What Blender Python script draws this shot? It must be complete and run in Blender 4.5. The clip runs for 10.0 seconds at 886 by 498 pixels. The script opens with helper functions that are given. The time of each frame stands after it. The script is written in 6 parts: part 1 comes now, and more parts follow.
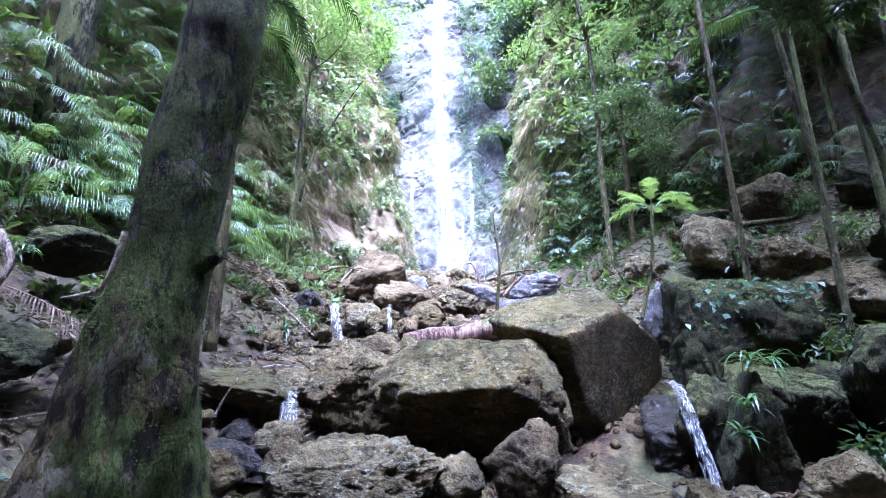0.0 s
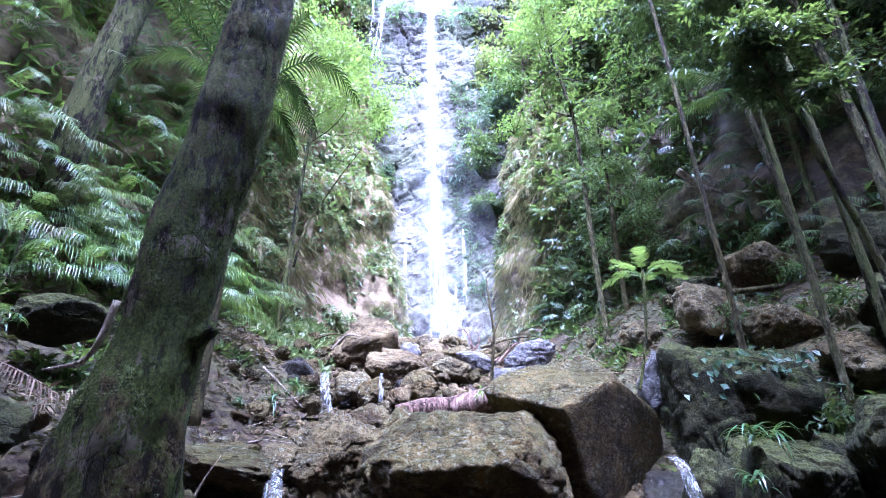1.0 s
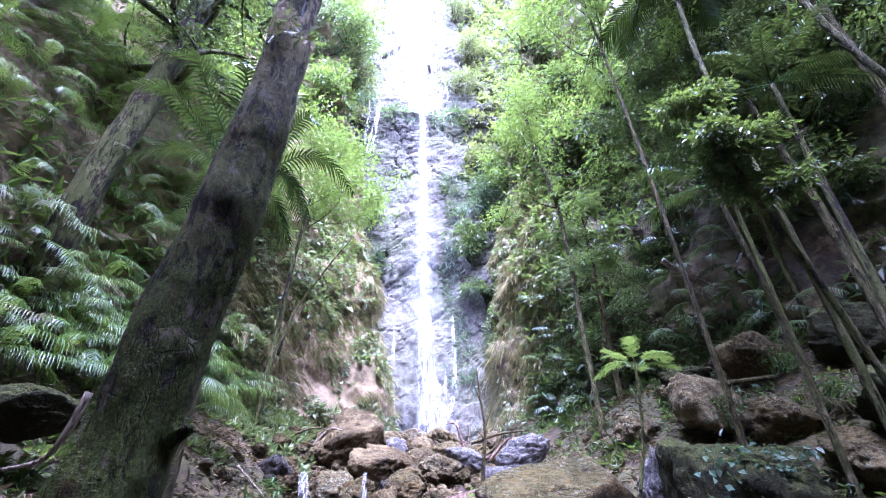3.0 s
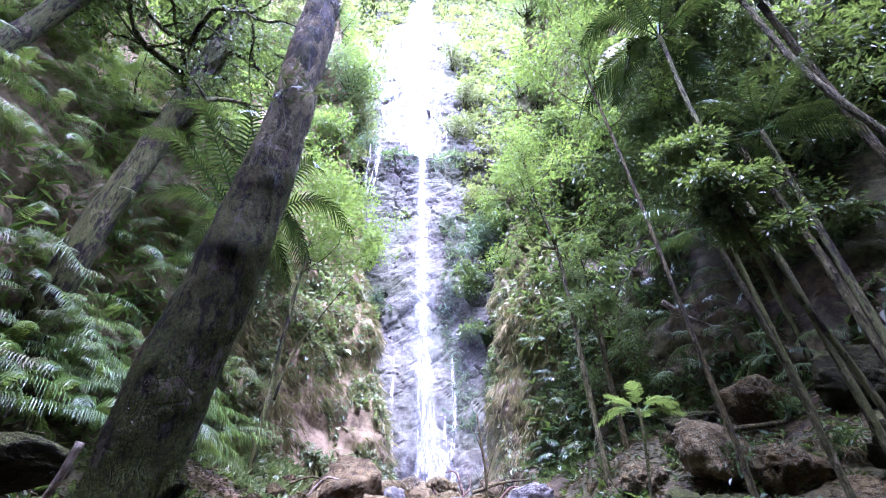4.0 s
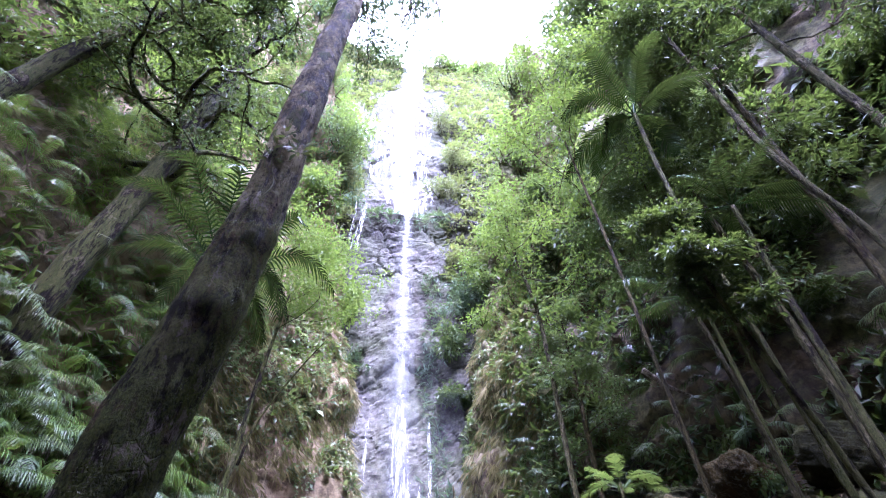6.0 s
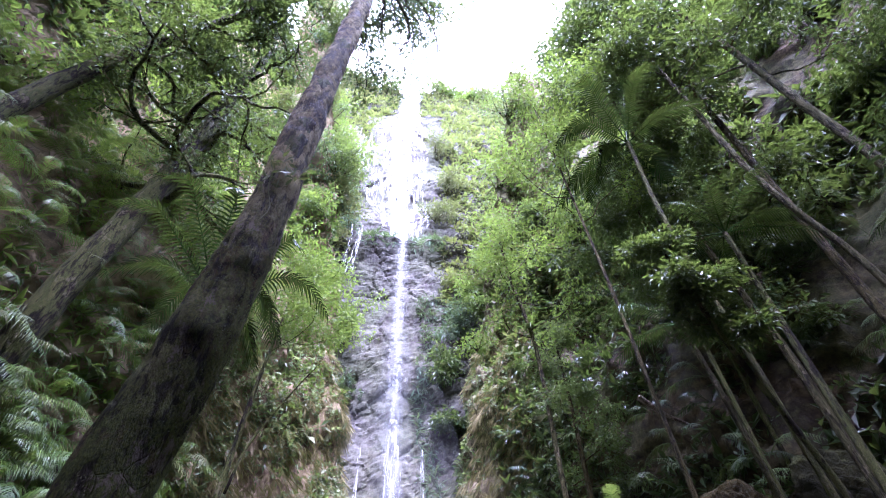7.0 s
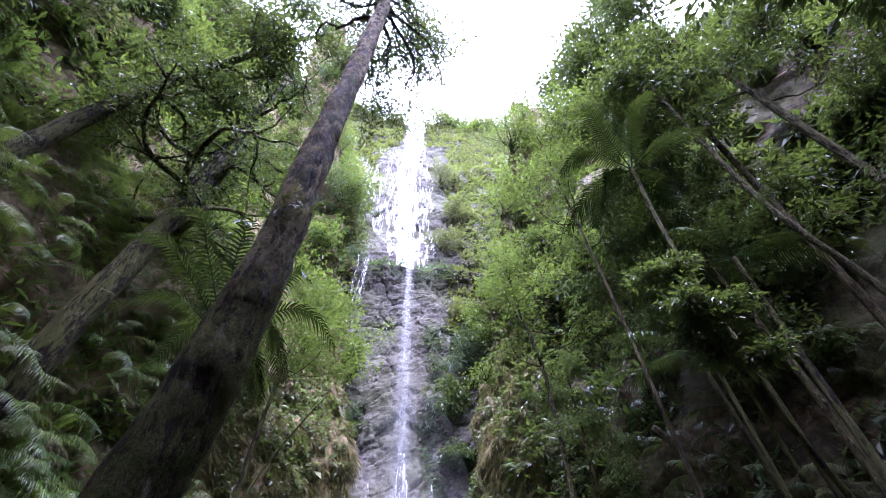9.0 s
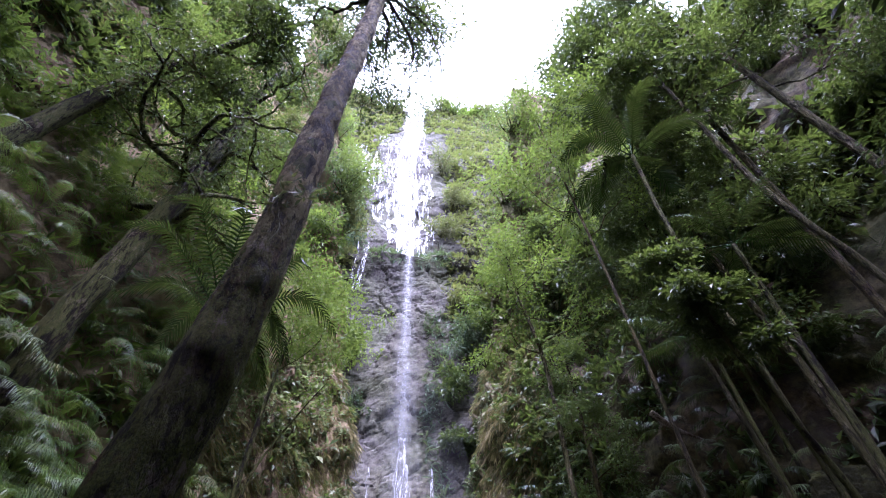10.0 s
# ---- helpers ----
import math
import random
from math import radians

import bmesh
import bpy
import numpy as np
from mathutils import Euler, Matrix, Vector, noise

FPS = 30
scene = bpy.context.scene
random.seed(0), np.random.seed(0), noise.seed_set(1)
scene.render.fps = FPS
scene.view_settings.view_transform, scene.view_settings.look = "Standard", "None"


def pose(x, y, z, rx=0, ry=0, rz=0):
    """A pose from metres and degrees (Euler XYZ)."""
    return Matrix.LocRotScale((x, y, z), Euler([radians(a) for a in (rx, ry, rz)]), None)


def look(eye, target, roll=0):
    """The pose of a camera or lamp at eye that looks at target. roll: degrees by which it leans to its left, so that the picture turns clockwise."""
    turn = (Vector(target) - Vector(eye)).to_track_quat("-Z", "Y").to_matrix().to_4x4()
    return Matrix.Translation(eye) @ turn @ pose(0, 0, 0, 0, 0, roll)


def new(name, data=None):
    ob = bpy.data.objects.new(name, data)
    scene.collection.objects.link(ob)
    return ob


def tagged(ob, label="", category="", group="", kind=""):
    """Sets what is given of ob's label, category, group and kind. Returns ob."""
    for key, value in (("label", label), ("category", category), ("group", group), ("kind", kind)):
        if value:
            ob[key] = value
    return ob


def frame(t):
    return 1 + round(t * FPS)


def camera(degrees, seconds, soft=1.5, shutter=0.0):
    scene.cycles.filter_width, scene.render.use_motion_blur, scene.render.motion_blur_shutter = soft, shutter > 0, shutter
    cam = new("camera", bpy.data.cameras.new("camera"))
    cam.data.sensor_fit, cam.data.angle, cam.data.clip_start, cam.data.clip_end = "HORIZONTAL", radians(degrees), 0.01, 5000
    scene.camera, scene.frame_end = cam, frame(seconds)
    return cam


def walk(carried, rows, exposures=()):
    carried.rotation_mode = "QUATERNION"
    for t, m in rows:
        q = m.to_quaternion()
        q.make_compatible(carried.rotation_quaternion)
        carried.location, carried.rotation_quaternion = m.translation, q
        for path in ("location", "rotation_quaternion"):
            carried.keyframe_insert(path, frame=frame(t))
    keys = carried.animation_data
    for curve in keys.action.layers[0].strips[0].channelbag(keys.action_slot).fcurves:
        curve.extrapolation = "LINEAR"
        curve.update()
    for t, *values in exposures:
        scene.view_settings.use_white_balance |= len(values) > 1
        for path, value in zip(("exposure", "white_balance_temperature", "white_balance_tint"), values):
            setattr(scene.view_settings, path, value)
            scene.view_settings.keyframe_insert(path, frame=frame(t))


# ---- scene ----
# ---- camera: held in the hand and tilted up along the fall ----
cam = camera(87.36, 10.0, soft=1.0)
PATH = [  # seconds, x, y, z, yaw, pitch, roll
    (0, -0.000, 0.000, 1.600, 0.00, 12.50, 0.00),
    (0.5, -0.005, -0.022, 1.620, -0.36, 16.54, 0.11),
    (1, -0.018, -0.037, 1.636, -0.91, 20.42, 0.16),
    (1.5, -0.015, -0.042, 1.641, -1.23, 23.67, 0.20),
    (2, -0.013, -0.044, 1.646, -1.79, 25.86, 0.25),
    (2.5, -0.013, -0.049, 1.647, -2.09, 28.28, 0.29),
    (4, -0.032, -0.107, 1.677, -2.30, 35.91, 0.45),
    (4.5, -0.030, -0.120, 1.685, -2.41, 37.67, 0.48),
    (5, -0.025, -0.125, 1.691, -3.63, 39.76, 0.44),
    (5.5, -0.033, -0.120, 1.693, -4.59, 41.59, 0.33),
    (7, -0.031, -0.141, 1.706, -6.09, 45.98, 0.25),
    (7.5, -0.043, -0.150, 1.709, -5.02, 47.43, 0.35),
    (8, -0.048, -0.157, 1.705, -5.29, 48.70, 0.31),
    (8.5, -0.051, -0.158, 1.705, -5.28, 49.62, 0.27),
    (9, -0.049, -0.153, 1.712, -4.97, 49.46, 0.28),
    (9.5, -0.052, -0.155, 1.714, -4.76, 49.04, 0.34),
    (10, -0.048, -0.155, 1.706, -4.94, 47.90, 0.33),
]
EXPOSURES = [(0.0, 4.30, 4620, 36), (1.0, 4.19, 4660, 39), (2.5, 3.99, 4850, 43), (4.0, 3.75, 4970, 47), (5.5, 3.49, 5060, 47), (7.0, 3.18, 5220, 45), (8.5, 2.70, 5370, 43), (10.0, 2.43, 5440, 43)]
walk(cam, [(t, pose(x, y, z, 90 + p, r, a)) for t, x, y, z, a, p, r in PATH], EXPOSURES)

# ---- world: bright broken cloud over the gorge ----
SUN_EL, SUN_ROT = radians(64), radians(175)
world = bpy.data.worlds.new("sky")
scene.world = world
world.use_nodes = True
wn, wl = world.node_tree.nodes, world.node_tree.links
wn.clear()
sky = wn.new("ShaderNodeTexSky")
sky.sky_type, sky.sun_disc = "NISHITA", False
sky.sun_elevation, sky.sun_rotation = SUN_EL, SUN_ROT
sky.air_density, sky.dust_density, sky.ozone_density = 1.0, 2.0, 1.0
wtc = wn.new("ShaderNodeTexCoord")
cloud = wn.new("ShaderNodeTexNoise")
cloud.inputs["Scale"].default_value, cloud.inputs["Detail"].default_value = 2.2, 6.0
cover = wn.new("ShaderNodeMapRange")
cover.inputs["From Min"].default_value, cover.inputs["From Max"].default_value = 0.30, 0.50
cmix = wn.new("ShaderNodeMix")
cmix.data_type = "RGBA"
cmix.inputs["B"].default_value = (12.2, 13.4, 15.0, 1)
bg = wn.new("ShaderNodeBackground")
bg.inputs["Strength"].default_value = 0.15
wout = wn.new("ShaderNodeOutputWorld")
wl.new(wtc.outputs["Generated"], cloud.inputs["Vector"])
wl.new(cloud.outputs["Fac"], cover.inputs["Value"])
wl.new(cover.outputs["Result"], cmix.inputs["Factor"])
wl.new(sky.outputs["Color"], cmix.inputs["A"])
wl.new(cmix.outputs["Result"], bg.inputs["Color"])
wl.new(bg.outputs["Background"], wout.inputs["Surface"])

sun_data = bpy.data.lights.new("sun", "SUN")
sun_data.energy, sun_data.angle, sun_data.color = 2.3, radians(34), (1.0, 0.985, 0.96)
sun = new("sun", sun_data)
sun.matrix_world = look((2, -25, 52), (0, 0, 0))

# ---- building tools ----
rng = np.random.default_rng(7)


def lattice(ix, iy, iz, seed):
    """Hashed values in 0..1 at whole-number places."""
    h = (ix.astype(np.int64) * 374761393 + iy.astype(np.int64) * 668265263 + iz.astype(np.int64) * 2147483029 + seed * 974711) & 0xFFFFFFFF
    h = ((h ^ (h >> 13)) * 1274126177) & 0xFFFFFFFF
    h = ((h ^ (h >> 16)) * 2246822519) & 0xFFFFFFFF
    return ((h ^ (h >> 15)) & 0xFFFFFF) / float(0xFFFFFF)


def vnoise(p, seed=0):
    """Smooth value noise, -1..1, at places p (n, 3)."""
    i = np.floor(p).astype(np.int64)
    f = p - i
    f = f * f * (3 - 2 * f)
    out = 0
    for dx in (0, 1):
        for dy in (0, 1):
            for dz in (0, 1):
                w = (f[:, 0] if dx else 1 - f[:, 0]) * (f[:, 1] if dy else 1 - f[:, 1]) * (f[:, 2] if dz else 1 - f[:, 2])
                out = out + w * lattice(i[:, 0] + dx, i[:, 1] + dy, i[:, 2] + dz, seed)
    return out * 2 - 1


def fbm(p, scale=1.0, octaves=4, seed=0, gain=0.5):
    p = np.asarray(p, float) * scale
    out, amp = 0, 1.0
    for k in range(octaves):
        out = out + amp * vnoise(p, seed + 17 * k)
        p, amp = p * 2.03 + 5.1, amp * gain
    return out


def blocks(p, seed=0):
    """Cell noise: a random value for each jointed block, and the nearness to its joint (0 at the joint)."""
    i = np.floor(p).astype(np.int64)
    d1, d2, val = np.full(len(p), 9.0), np.full(len(p), 9.0), np.zeros(len(p))
    for dx in (-1, 0, 1):
        for dy in (-1, 0, 1):
            for dz in (-1, 0, 1):
                c = i + (dx, dy, dz)
                q = c + 0.15 + 0.7 * np.stack([lattice(c[:, 0], c[:, 1], c[:, 2], seed + s) for s in (1, 2, 3)], 1)
                d = np.abs(q - p).max(1)
                near = d < d1
                d2 = np.where(near, d1, np.minimum(d2, d))
                val = np.where(near, lattice(c[:, 0], c[:, 1], c[:, 2], seed + 4), val)
                d1 = np.minimum(d1, d)
    return val, d2 - d1


def unit(v):
    v = np.asarray(v, float)
    return v / np.maximum(np.linalg.norm(v, axis=-1, keepdims=True), 1e-9)


class Geo:
    """Collects vertices and faces (triangles and quads)."""

    def __init__(self):
        self.v, self.q, self.t, self.n = [], [], [], 0

    def add(self, v, quads=None, tris=None):
        v = np.asarray(v, float).reshape(-1, 3)
        if quads is not None and len(quads):
            self.q.append(np.asarray(quads, np.int64) + self.n)
        if tris is not None and len(tris):
            self.t.append(np.asarray(tris, np.int64) + self.n)
        self.v.append(v)
        self.n += len(v)
        return self

    def mesh(self, name, mats, smooth=True, origin=(0, 0, 0)):
        me = bpy.data.meshes.new(name)
        v = np.concatenate(self.v) - np.asarray(origin, float)
        q = np.concatenate(self.q) if self.q else np.zeros((0, 4), np.int64)
        t = np.concatenate(self.t) if self.t else np.zeros((0, 3), np.int64)
        me.vertices.add(len(v))
        me.vertices.foreach_set("co", v.astype(np.float32).ravel())
        me.loops.add(q.size + t.size)
        me.loops.foreach_set("vertex_index", np.concatenate([q.ravel(), t.ravel()]).astype(np.int32))
        me.polygons.add(len(q) + len(t))
        starts = np.concatenate([np.arange(len(q)) * 4, q.size + np.arange(len(t)) * 3])
        me.polygons.foreach_set("loop_start", starts.astype(np.int32))
        me.polygons.foreach_set("use_smooth", np.full(len(q) + len(t), smooth))
        for m in mats if isinstance(mats, (list, tuple)) else [mats]:
            me.materials.append(m)
        me.update(calc_edges=True)
        me.validate()
        return me


def thing(name, at, label, category, group="", kind=""):
    """An empty at a thing's base, which parents its parts."""
    ob = new(name)
    ob.location = at
    ob.empty_display_size = 0.1
    return tagged(ob, label, category, group, kind)


def part(name, geo, mat, parent, label="", smooth=True, origin=None):
    """One mesh of a thing; the geometry is given in the world, the parent stands unturned."""
    at = np.array(parent.location) if origin is None else np.asarray(origin, float)
    ob = new(name, geo.mesh(name, mat, smooth, at))
    ob.parent = parent
    if label:
        ob["label"] = label
    return ob


def whole(name, geo, mat, label, category, at=(0, 0, 0), group="", kind="", smooth=True):
    """A thing that is one mesh."""
    ob = new(name, geo.mesh(name, mat, smooth, at))
    ob.location = at
    return tagged(ob, label, category, group, kind)


def sheet(nu, nv):
    """Quads of a grid of nu x nv vertices."""
    a = (np.arange(nu - 1)[:, None] * nv + np.arange(nv - 1)[None, :]).ravel()
    return np.stack([a, a + nv, a + nv + 1, a + 1], 1)


def smooth_line(pts, n):
    """A Catmull-Rom curve of n places through pts (any number of columns)."""
    pts = np.asarray(pts, float)
    p = np.vstack([2 * pts[0] - pts[1], pts, 2 * pts[-1] - pts[-2]])
    s = np.linspace(0, len(pts) - 1 - 1e-6, n)
    k = s.astype(int)
    u = (s - k)[:, None]
    a, b, c, d = p[k], p[k + 1], p[k + 2], p[k + 3]
    return 0.5 * (2 * b + (c - a) * u + (2 * a - 5 * b + 4 * c - d) * u ** 2 + (3 * b - a - 3 * c + d) * u ** 3)


def tube(geo, pts, radii, sides=8, rough=0.0, seed=0, lobes=None):
    """A closed, tapered tube along pts. rough: unevenness as a share of the radius."""
    pts, radii = np.asarray(pts, float), np.asarray(radii, float)
    n = len(pts)
    tan = unit(np.gradient(pts, axis=0))
    ref = np.array([0, 1.0, 0]) if abs(tan[:, 1]).mean() < 0.8 else np.array([1.0, 0, 0])
    side = unit(np.cross(tan, ref))
    up = np.cross(side, tan)
    ang = np.linspace(0, 2 * np.pi, sides, endpoint=False)
    ring = side[:, None, :] * np.cos(ang)[None, :, None] + up[:, None, :] * np.sin(ang)[None, :, None]
    rad = np.repeat(radii[:, None], sides, 1)
    if lobes is not None:
        rad = rad * lobes(np.arange(n) / max(1, n - 1), ang)
    v = pts[:, None, :] + ring * rad[:, :, None]
    if rough:
        q = v.reshape(-1, 3)
        k = 1.0 / max(1e-3, radii.max())
        d = (fbm(q, 0.9 * k, 4, seed) * rough).reshape(n, sides)
        v = v + ring * (rad * d)[:, :, None]
    v = v.reshape(-1, 3)
    a = np.arange(n - 1)[:, None] * sides
    j = np.arange(sides)[None, :]
    quads = np.stack([a + j, a + (j + 1) % sides, a + sides + (j + 1) % sides, a + sides + j], 2).reshape(-1, 4)
    cap = len(v)
    v = np.vstack([v, pts[0], pts[-1]])
    j = np.arange(sides)
    low = np.stack([np.full(sides, cap), (j + 1) % sides, j], 1)
    high = np.stack([np.full(sides, cap + 1), (n - 1) * sides + j, (n - 1) * sides + (j + 1) % sides], 1)
    geo.add(v, quads, np.vstack([low, high]))


def leaves(geo, base, way, up, length, width, fold=0.18, droop=0.12):
    """Many folded leaves, each of two halves that meet at the midrib."""
    base, way, up = np.asarray(base, float), unit(way), np.asarray(up, float)
    n = len(base)
    side = unit(np.cross(way, up))
    nor = np.cross(side, way)
    length, width = np.broadcast_to(length, n)[:, None], np.broadcast_to(width, n)[:, None]
    mid = base + way * length * 0.45
    tip = base + way * length - nor * length * droop
    a = mid + side * width * 0.5 + nor * width * fold
    b = mid - side * width * 0.5 + nor * width * fold
    v = np.stack([base, a, tip, b], 1).reshape(-1, 3)
    k = np.arange(n)[:, None] * 4
    geo.add(v, None, np.vstack([k + [0, 1, 2], k + [0, 2, 3]]))


def ribbons(geo, base, way, up, length, width, droop, steps=4):
    """Many strap leaves that arch over under their own weight."""
    base, way, up = np.asarray(base, float), unit(way), np.asarray(up, float)
    n = len(base)
    length, width, droop = (np.broadcast_to(x, n)[:, None] for x in (length, width, droop))
    side = unit(np.cross(way, up))
    rows = []
    for k in range(steps + 1):
        s = k / steps
        c = base + way * length * s * (1 - 0.35 * droop * s) - np.array([0, 0, 1.0]) * length * droop * s * s
        w = width * (0.55 + 0.45 * math.sin(math.pi * min(1, s * 1.15 + 0.12))) * (1 - s ** 3 * 0.93)
        nor = np.cross(side, way)
        rows += [c + side * w / 2 + nor * w * 0.12, c, c - side * w / 2 + nor * w * 0.12]
    v = np.stack(rows, 1).reshape(-1, 3)
    q = []
    for k in range(steps):
        for s in (0, 1):
            q.append([3 * k + s, 3 * k + s + 1, 3 * k + s + 4, 3 * k + s + 3])
    q = (np.arange(n)[:, None, None] * (3 * steps + 3) + np.array(q)[None]).reshape(-1, 4)
    geo.add(v, q)


def frond(geo, base, way, length, droop, pairs, leaflet, width, lift=0.35, stalk=0.18, hang=0.35, radius=0.012, r=None):
    """A feather-shaped leaf: an arched rib with a row of leaflets down either side."""
    r = r or rng
    base, way = np.asarray(base, float), unit(np.asarray(way, float))
    flat = unit(np.array([way[0], way[1], 0]) + 1e-6)
    s = np.linspace(0, 1, 14)
    rib = base + np.outer(s * length, way) + np.outer(-droop * length * s ** 2.2, (0, 0, 1.0)) + np.outer(droop * 0.12 * length * s ** 2, flat)
    tube(geo, rib, radius * (1 - 0.85 * s), 5)
    u = np.repeat(np.linspace(stalk, 0.985, pairs), 2)
    p = np.stack([np.interp(u, s, rib[:, k]) for k in range(3)], 1)
    tan = unit(np.stack([np.interp(u, s, np.gradient(rib, axis=0)[:, k]) for k in range(3)], 1))
    side = unit(np.cross(tan, (0, 0, 1.0)))
    nor = np.cross(side, tan)
    sign = np.tile([1.0, -1.0], pairs)[:, None]
    shape = np.sin(np.pi * np.clip(0.12 + 0.88 * (u - stalk) / (1 - stalk), 0, 1)) ** 0.6
    size = leaflet * np.maximum(0.12, shape) * (0.9 + 0.2 * r.random(len(u)))
    d = unit(side * sign * 0.85 + tan * (0.35 + 0.5 * u[:, None]) + nor * (lift + 0.12 * r.standard_normal((len(u), 1))))
    ribbons(geo, p, d, nor, size, width * (0.6 + 0.4 * shape), hang * (0.7 + 0.6 * r.random(len(u))), 2)


def scatter(geo_tri, count, r):
    """Random places on a list of triangles (n, 3, 3), by area: places and normals."""
    a, b, c = geo_tri[:, 0], geo_tri[:, 1], geo_tri[:, 2]
    nor = np.cross(b - a, c - a)
    area = np.linalg.norm(nor, axis=1)
    k = r.choice(len(area), count, p=area / area.sum())
    u, v = r.random((2, count))
    flip = u + v > 1
    u, v = np.where(flip, 1 - u, u), np.where(flip, 1 - v, v)
    return a[k] + (b - a)[k] * u[:, None] + (c - a)[k] * v[:, None], unit(nor[k])


def any_way(n, r):
    return unit(r.standard_normal((n, 3)))

# ---- materials ----
class Nodes:
    """A small hand for writing node materials."""

    def __init__(self, name):
        self.mat = bpy.data.materials.new(name)
        self.mat.use_nodes = True
        self.tree = self.mat.node_tree
        self.tree.nodes.clear()
        self.out = self.add("ShaderNodeOutputMaterial")
        self.coord = self.add("ShaderNodeTexCoord").outputs["Object"]

    def add(self, kind, **values):
        n = self.tree.nodes.new(kind)
        for k, v in values.items():
            n.inputs[k.replace("_", " ")].default_value = v
        return n

    def link(self, a, b):
        self.tree.links.new(a, b)

    def noise(self, scale, detail=5.0, rough=0.6, vec=None, stretch=None):
        n = self.add("ShaderNodeTexNoise", Scale=scale, Detail=detail, Roughness=rough)
        src = vec or self.coord
        if stretch:
            m = self.add("ShaderNodeMapping")
            m.inputs["Scale"].default_value = stretch
            self.link(src, m.inputs["Vector"])
            src = m.outputs["Vector"]
        self.link(src, n.inputs["Vector"])
        return n.outputs["Fac"]

    def ramp(self, fac, stops):
        r = self.add("ShaderNodeValToRGB")
        el = r.color_ramp.elements
        while len(el) < len(stops):
            el.new(0.5)
        for e, (pos, col) in zip(el, stops):
            e.position = pos
            e.color = (*col, 1) if len(col) == 3 else col
        self.link(fac, r.inputs["Fac"])
        return r.outputs["Color"]

    def step(self, fac, lo, hi, a=0.0, b=1.0):
        r = self.add("ShaderNodeMapRange")
        for k, v in (("From Min", lo), ("From Max", hi), ("To Min", a), ("To Max", b)):
            r.inputs[k].default_value = v
        self.link(fac, r.inputs["Value"])
        return r.outputs["Result"]

    def mix(self, fac, a, b, blend="MIX"):
        m = self.add("ShaderNodeMix")
        m.data_type, m.blend_type = "RGBA", blend
        for sock, v in (("Factor", fac), ("A", a), ("B", b)):
            if isinstance(v, tuple):
                m.inputs[sock].default_value = (*v, 1)
            elif isinstance(v, (int, float)):
                m.inputs[sock].default_value = v
            else:
                self.link(v, m.inputs[sock])
        return m.outputs["Result"]

    def math(self, op, a, b=0.0):
        m = self.add("ShaderNodeMath")
        m.operation = op
        for k, v in enumerate((a, b)):
            if isinstance(v, (int, float)):
                m.inputs[k].default_value = v
            else:
                self.link(v, m.inputs[k])
        return m.outputs["Value"]

    def bump(self, height, strength=0.5, distance=0.02, after=None):
        b = self.add("ShaderNodeBump", Strength=strength, Distance=distance)
        self.link(height, b.inputs["Height"])
        if after:
            self.link(after, b.inputs["Normal"])
        return b.outputs["Normal"]

    def surface(self, color, rough=0.7, normal=None, spec=0.4):
        s = self.add("ShaderNodeBsdfPrincipled")
        s.inputs["Specular IOR Level"].default_value = spec
        for sock, v in (("Base Color", color), ("Roughness", rough)):
            if isinstance(v, tuple):
                s.inputs[sock].default_value = (*v, 1)
            elif isinstance(v, (int, float)):
                s.inputs[sock].default_value = v
            else:
                self.link(v, s.inputs[sock])
        if normal:
            self.link(normal, s.inputs["Normal"])
        return s.outputs["BSDF"]

    def done(self, shader):
        self.link(shader, self.out.inputs["Surface"])
        return self.mat


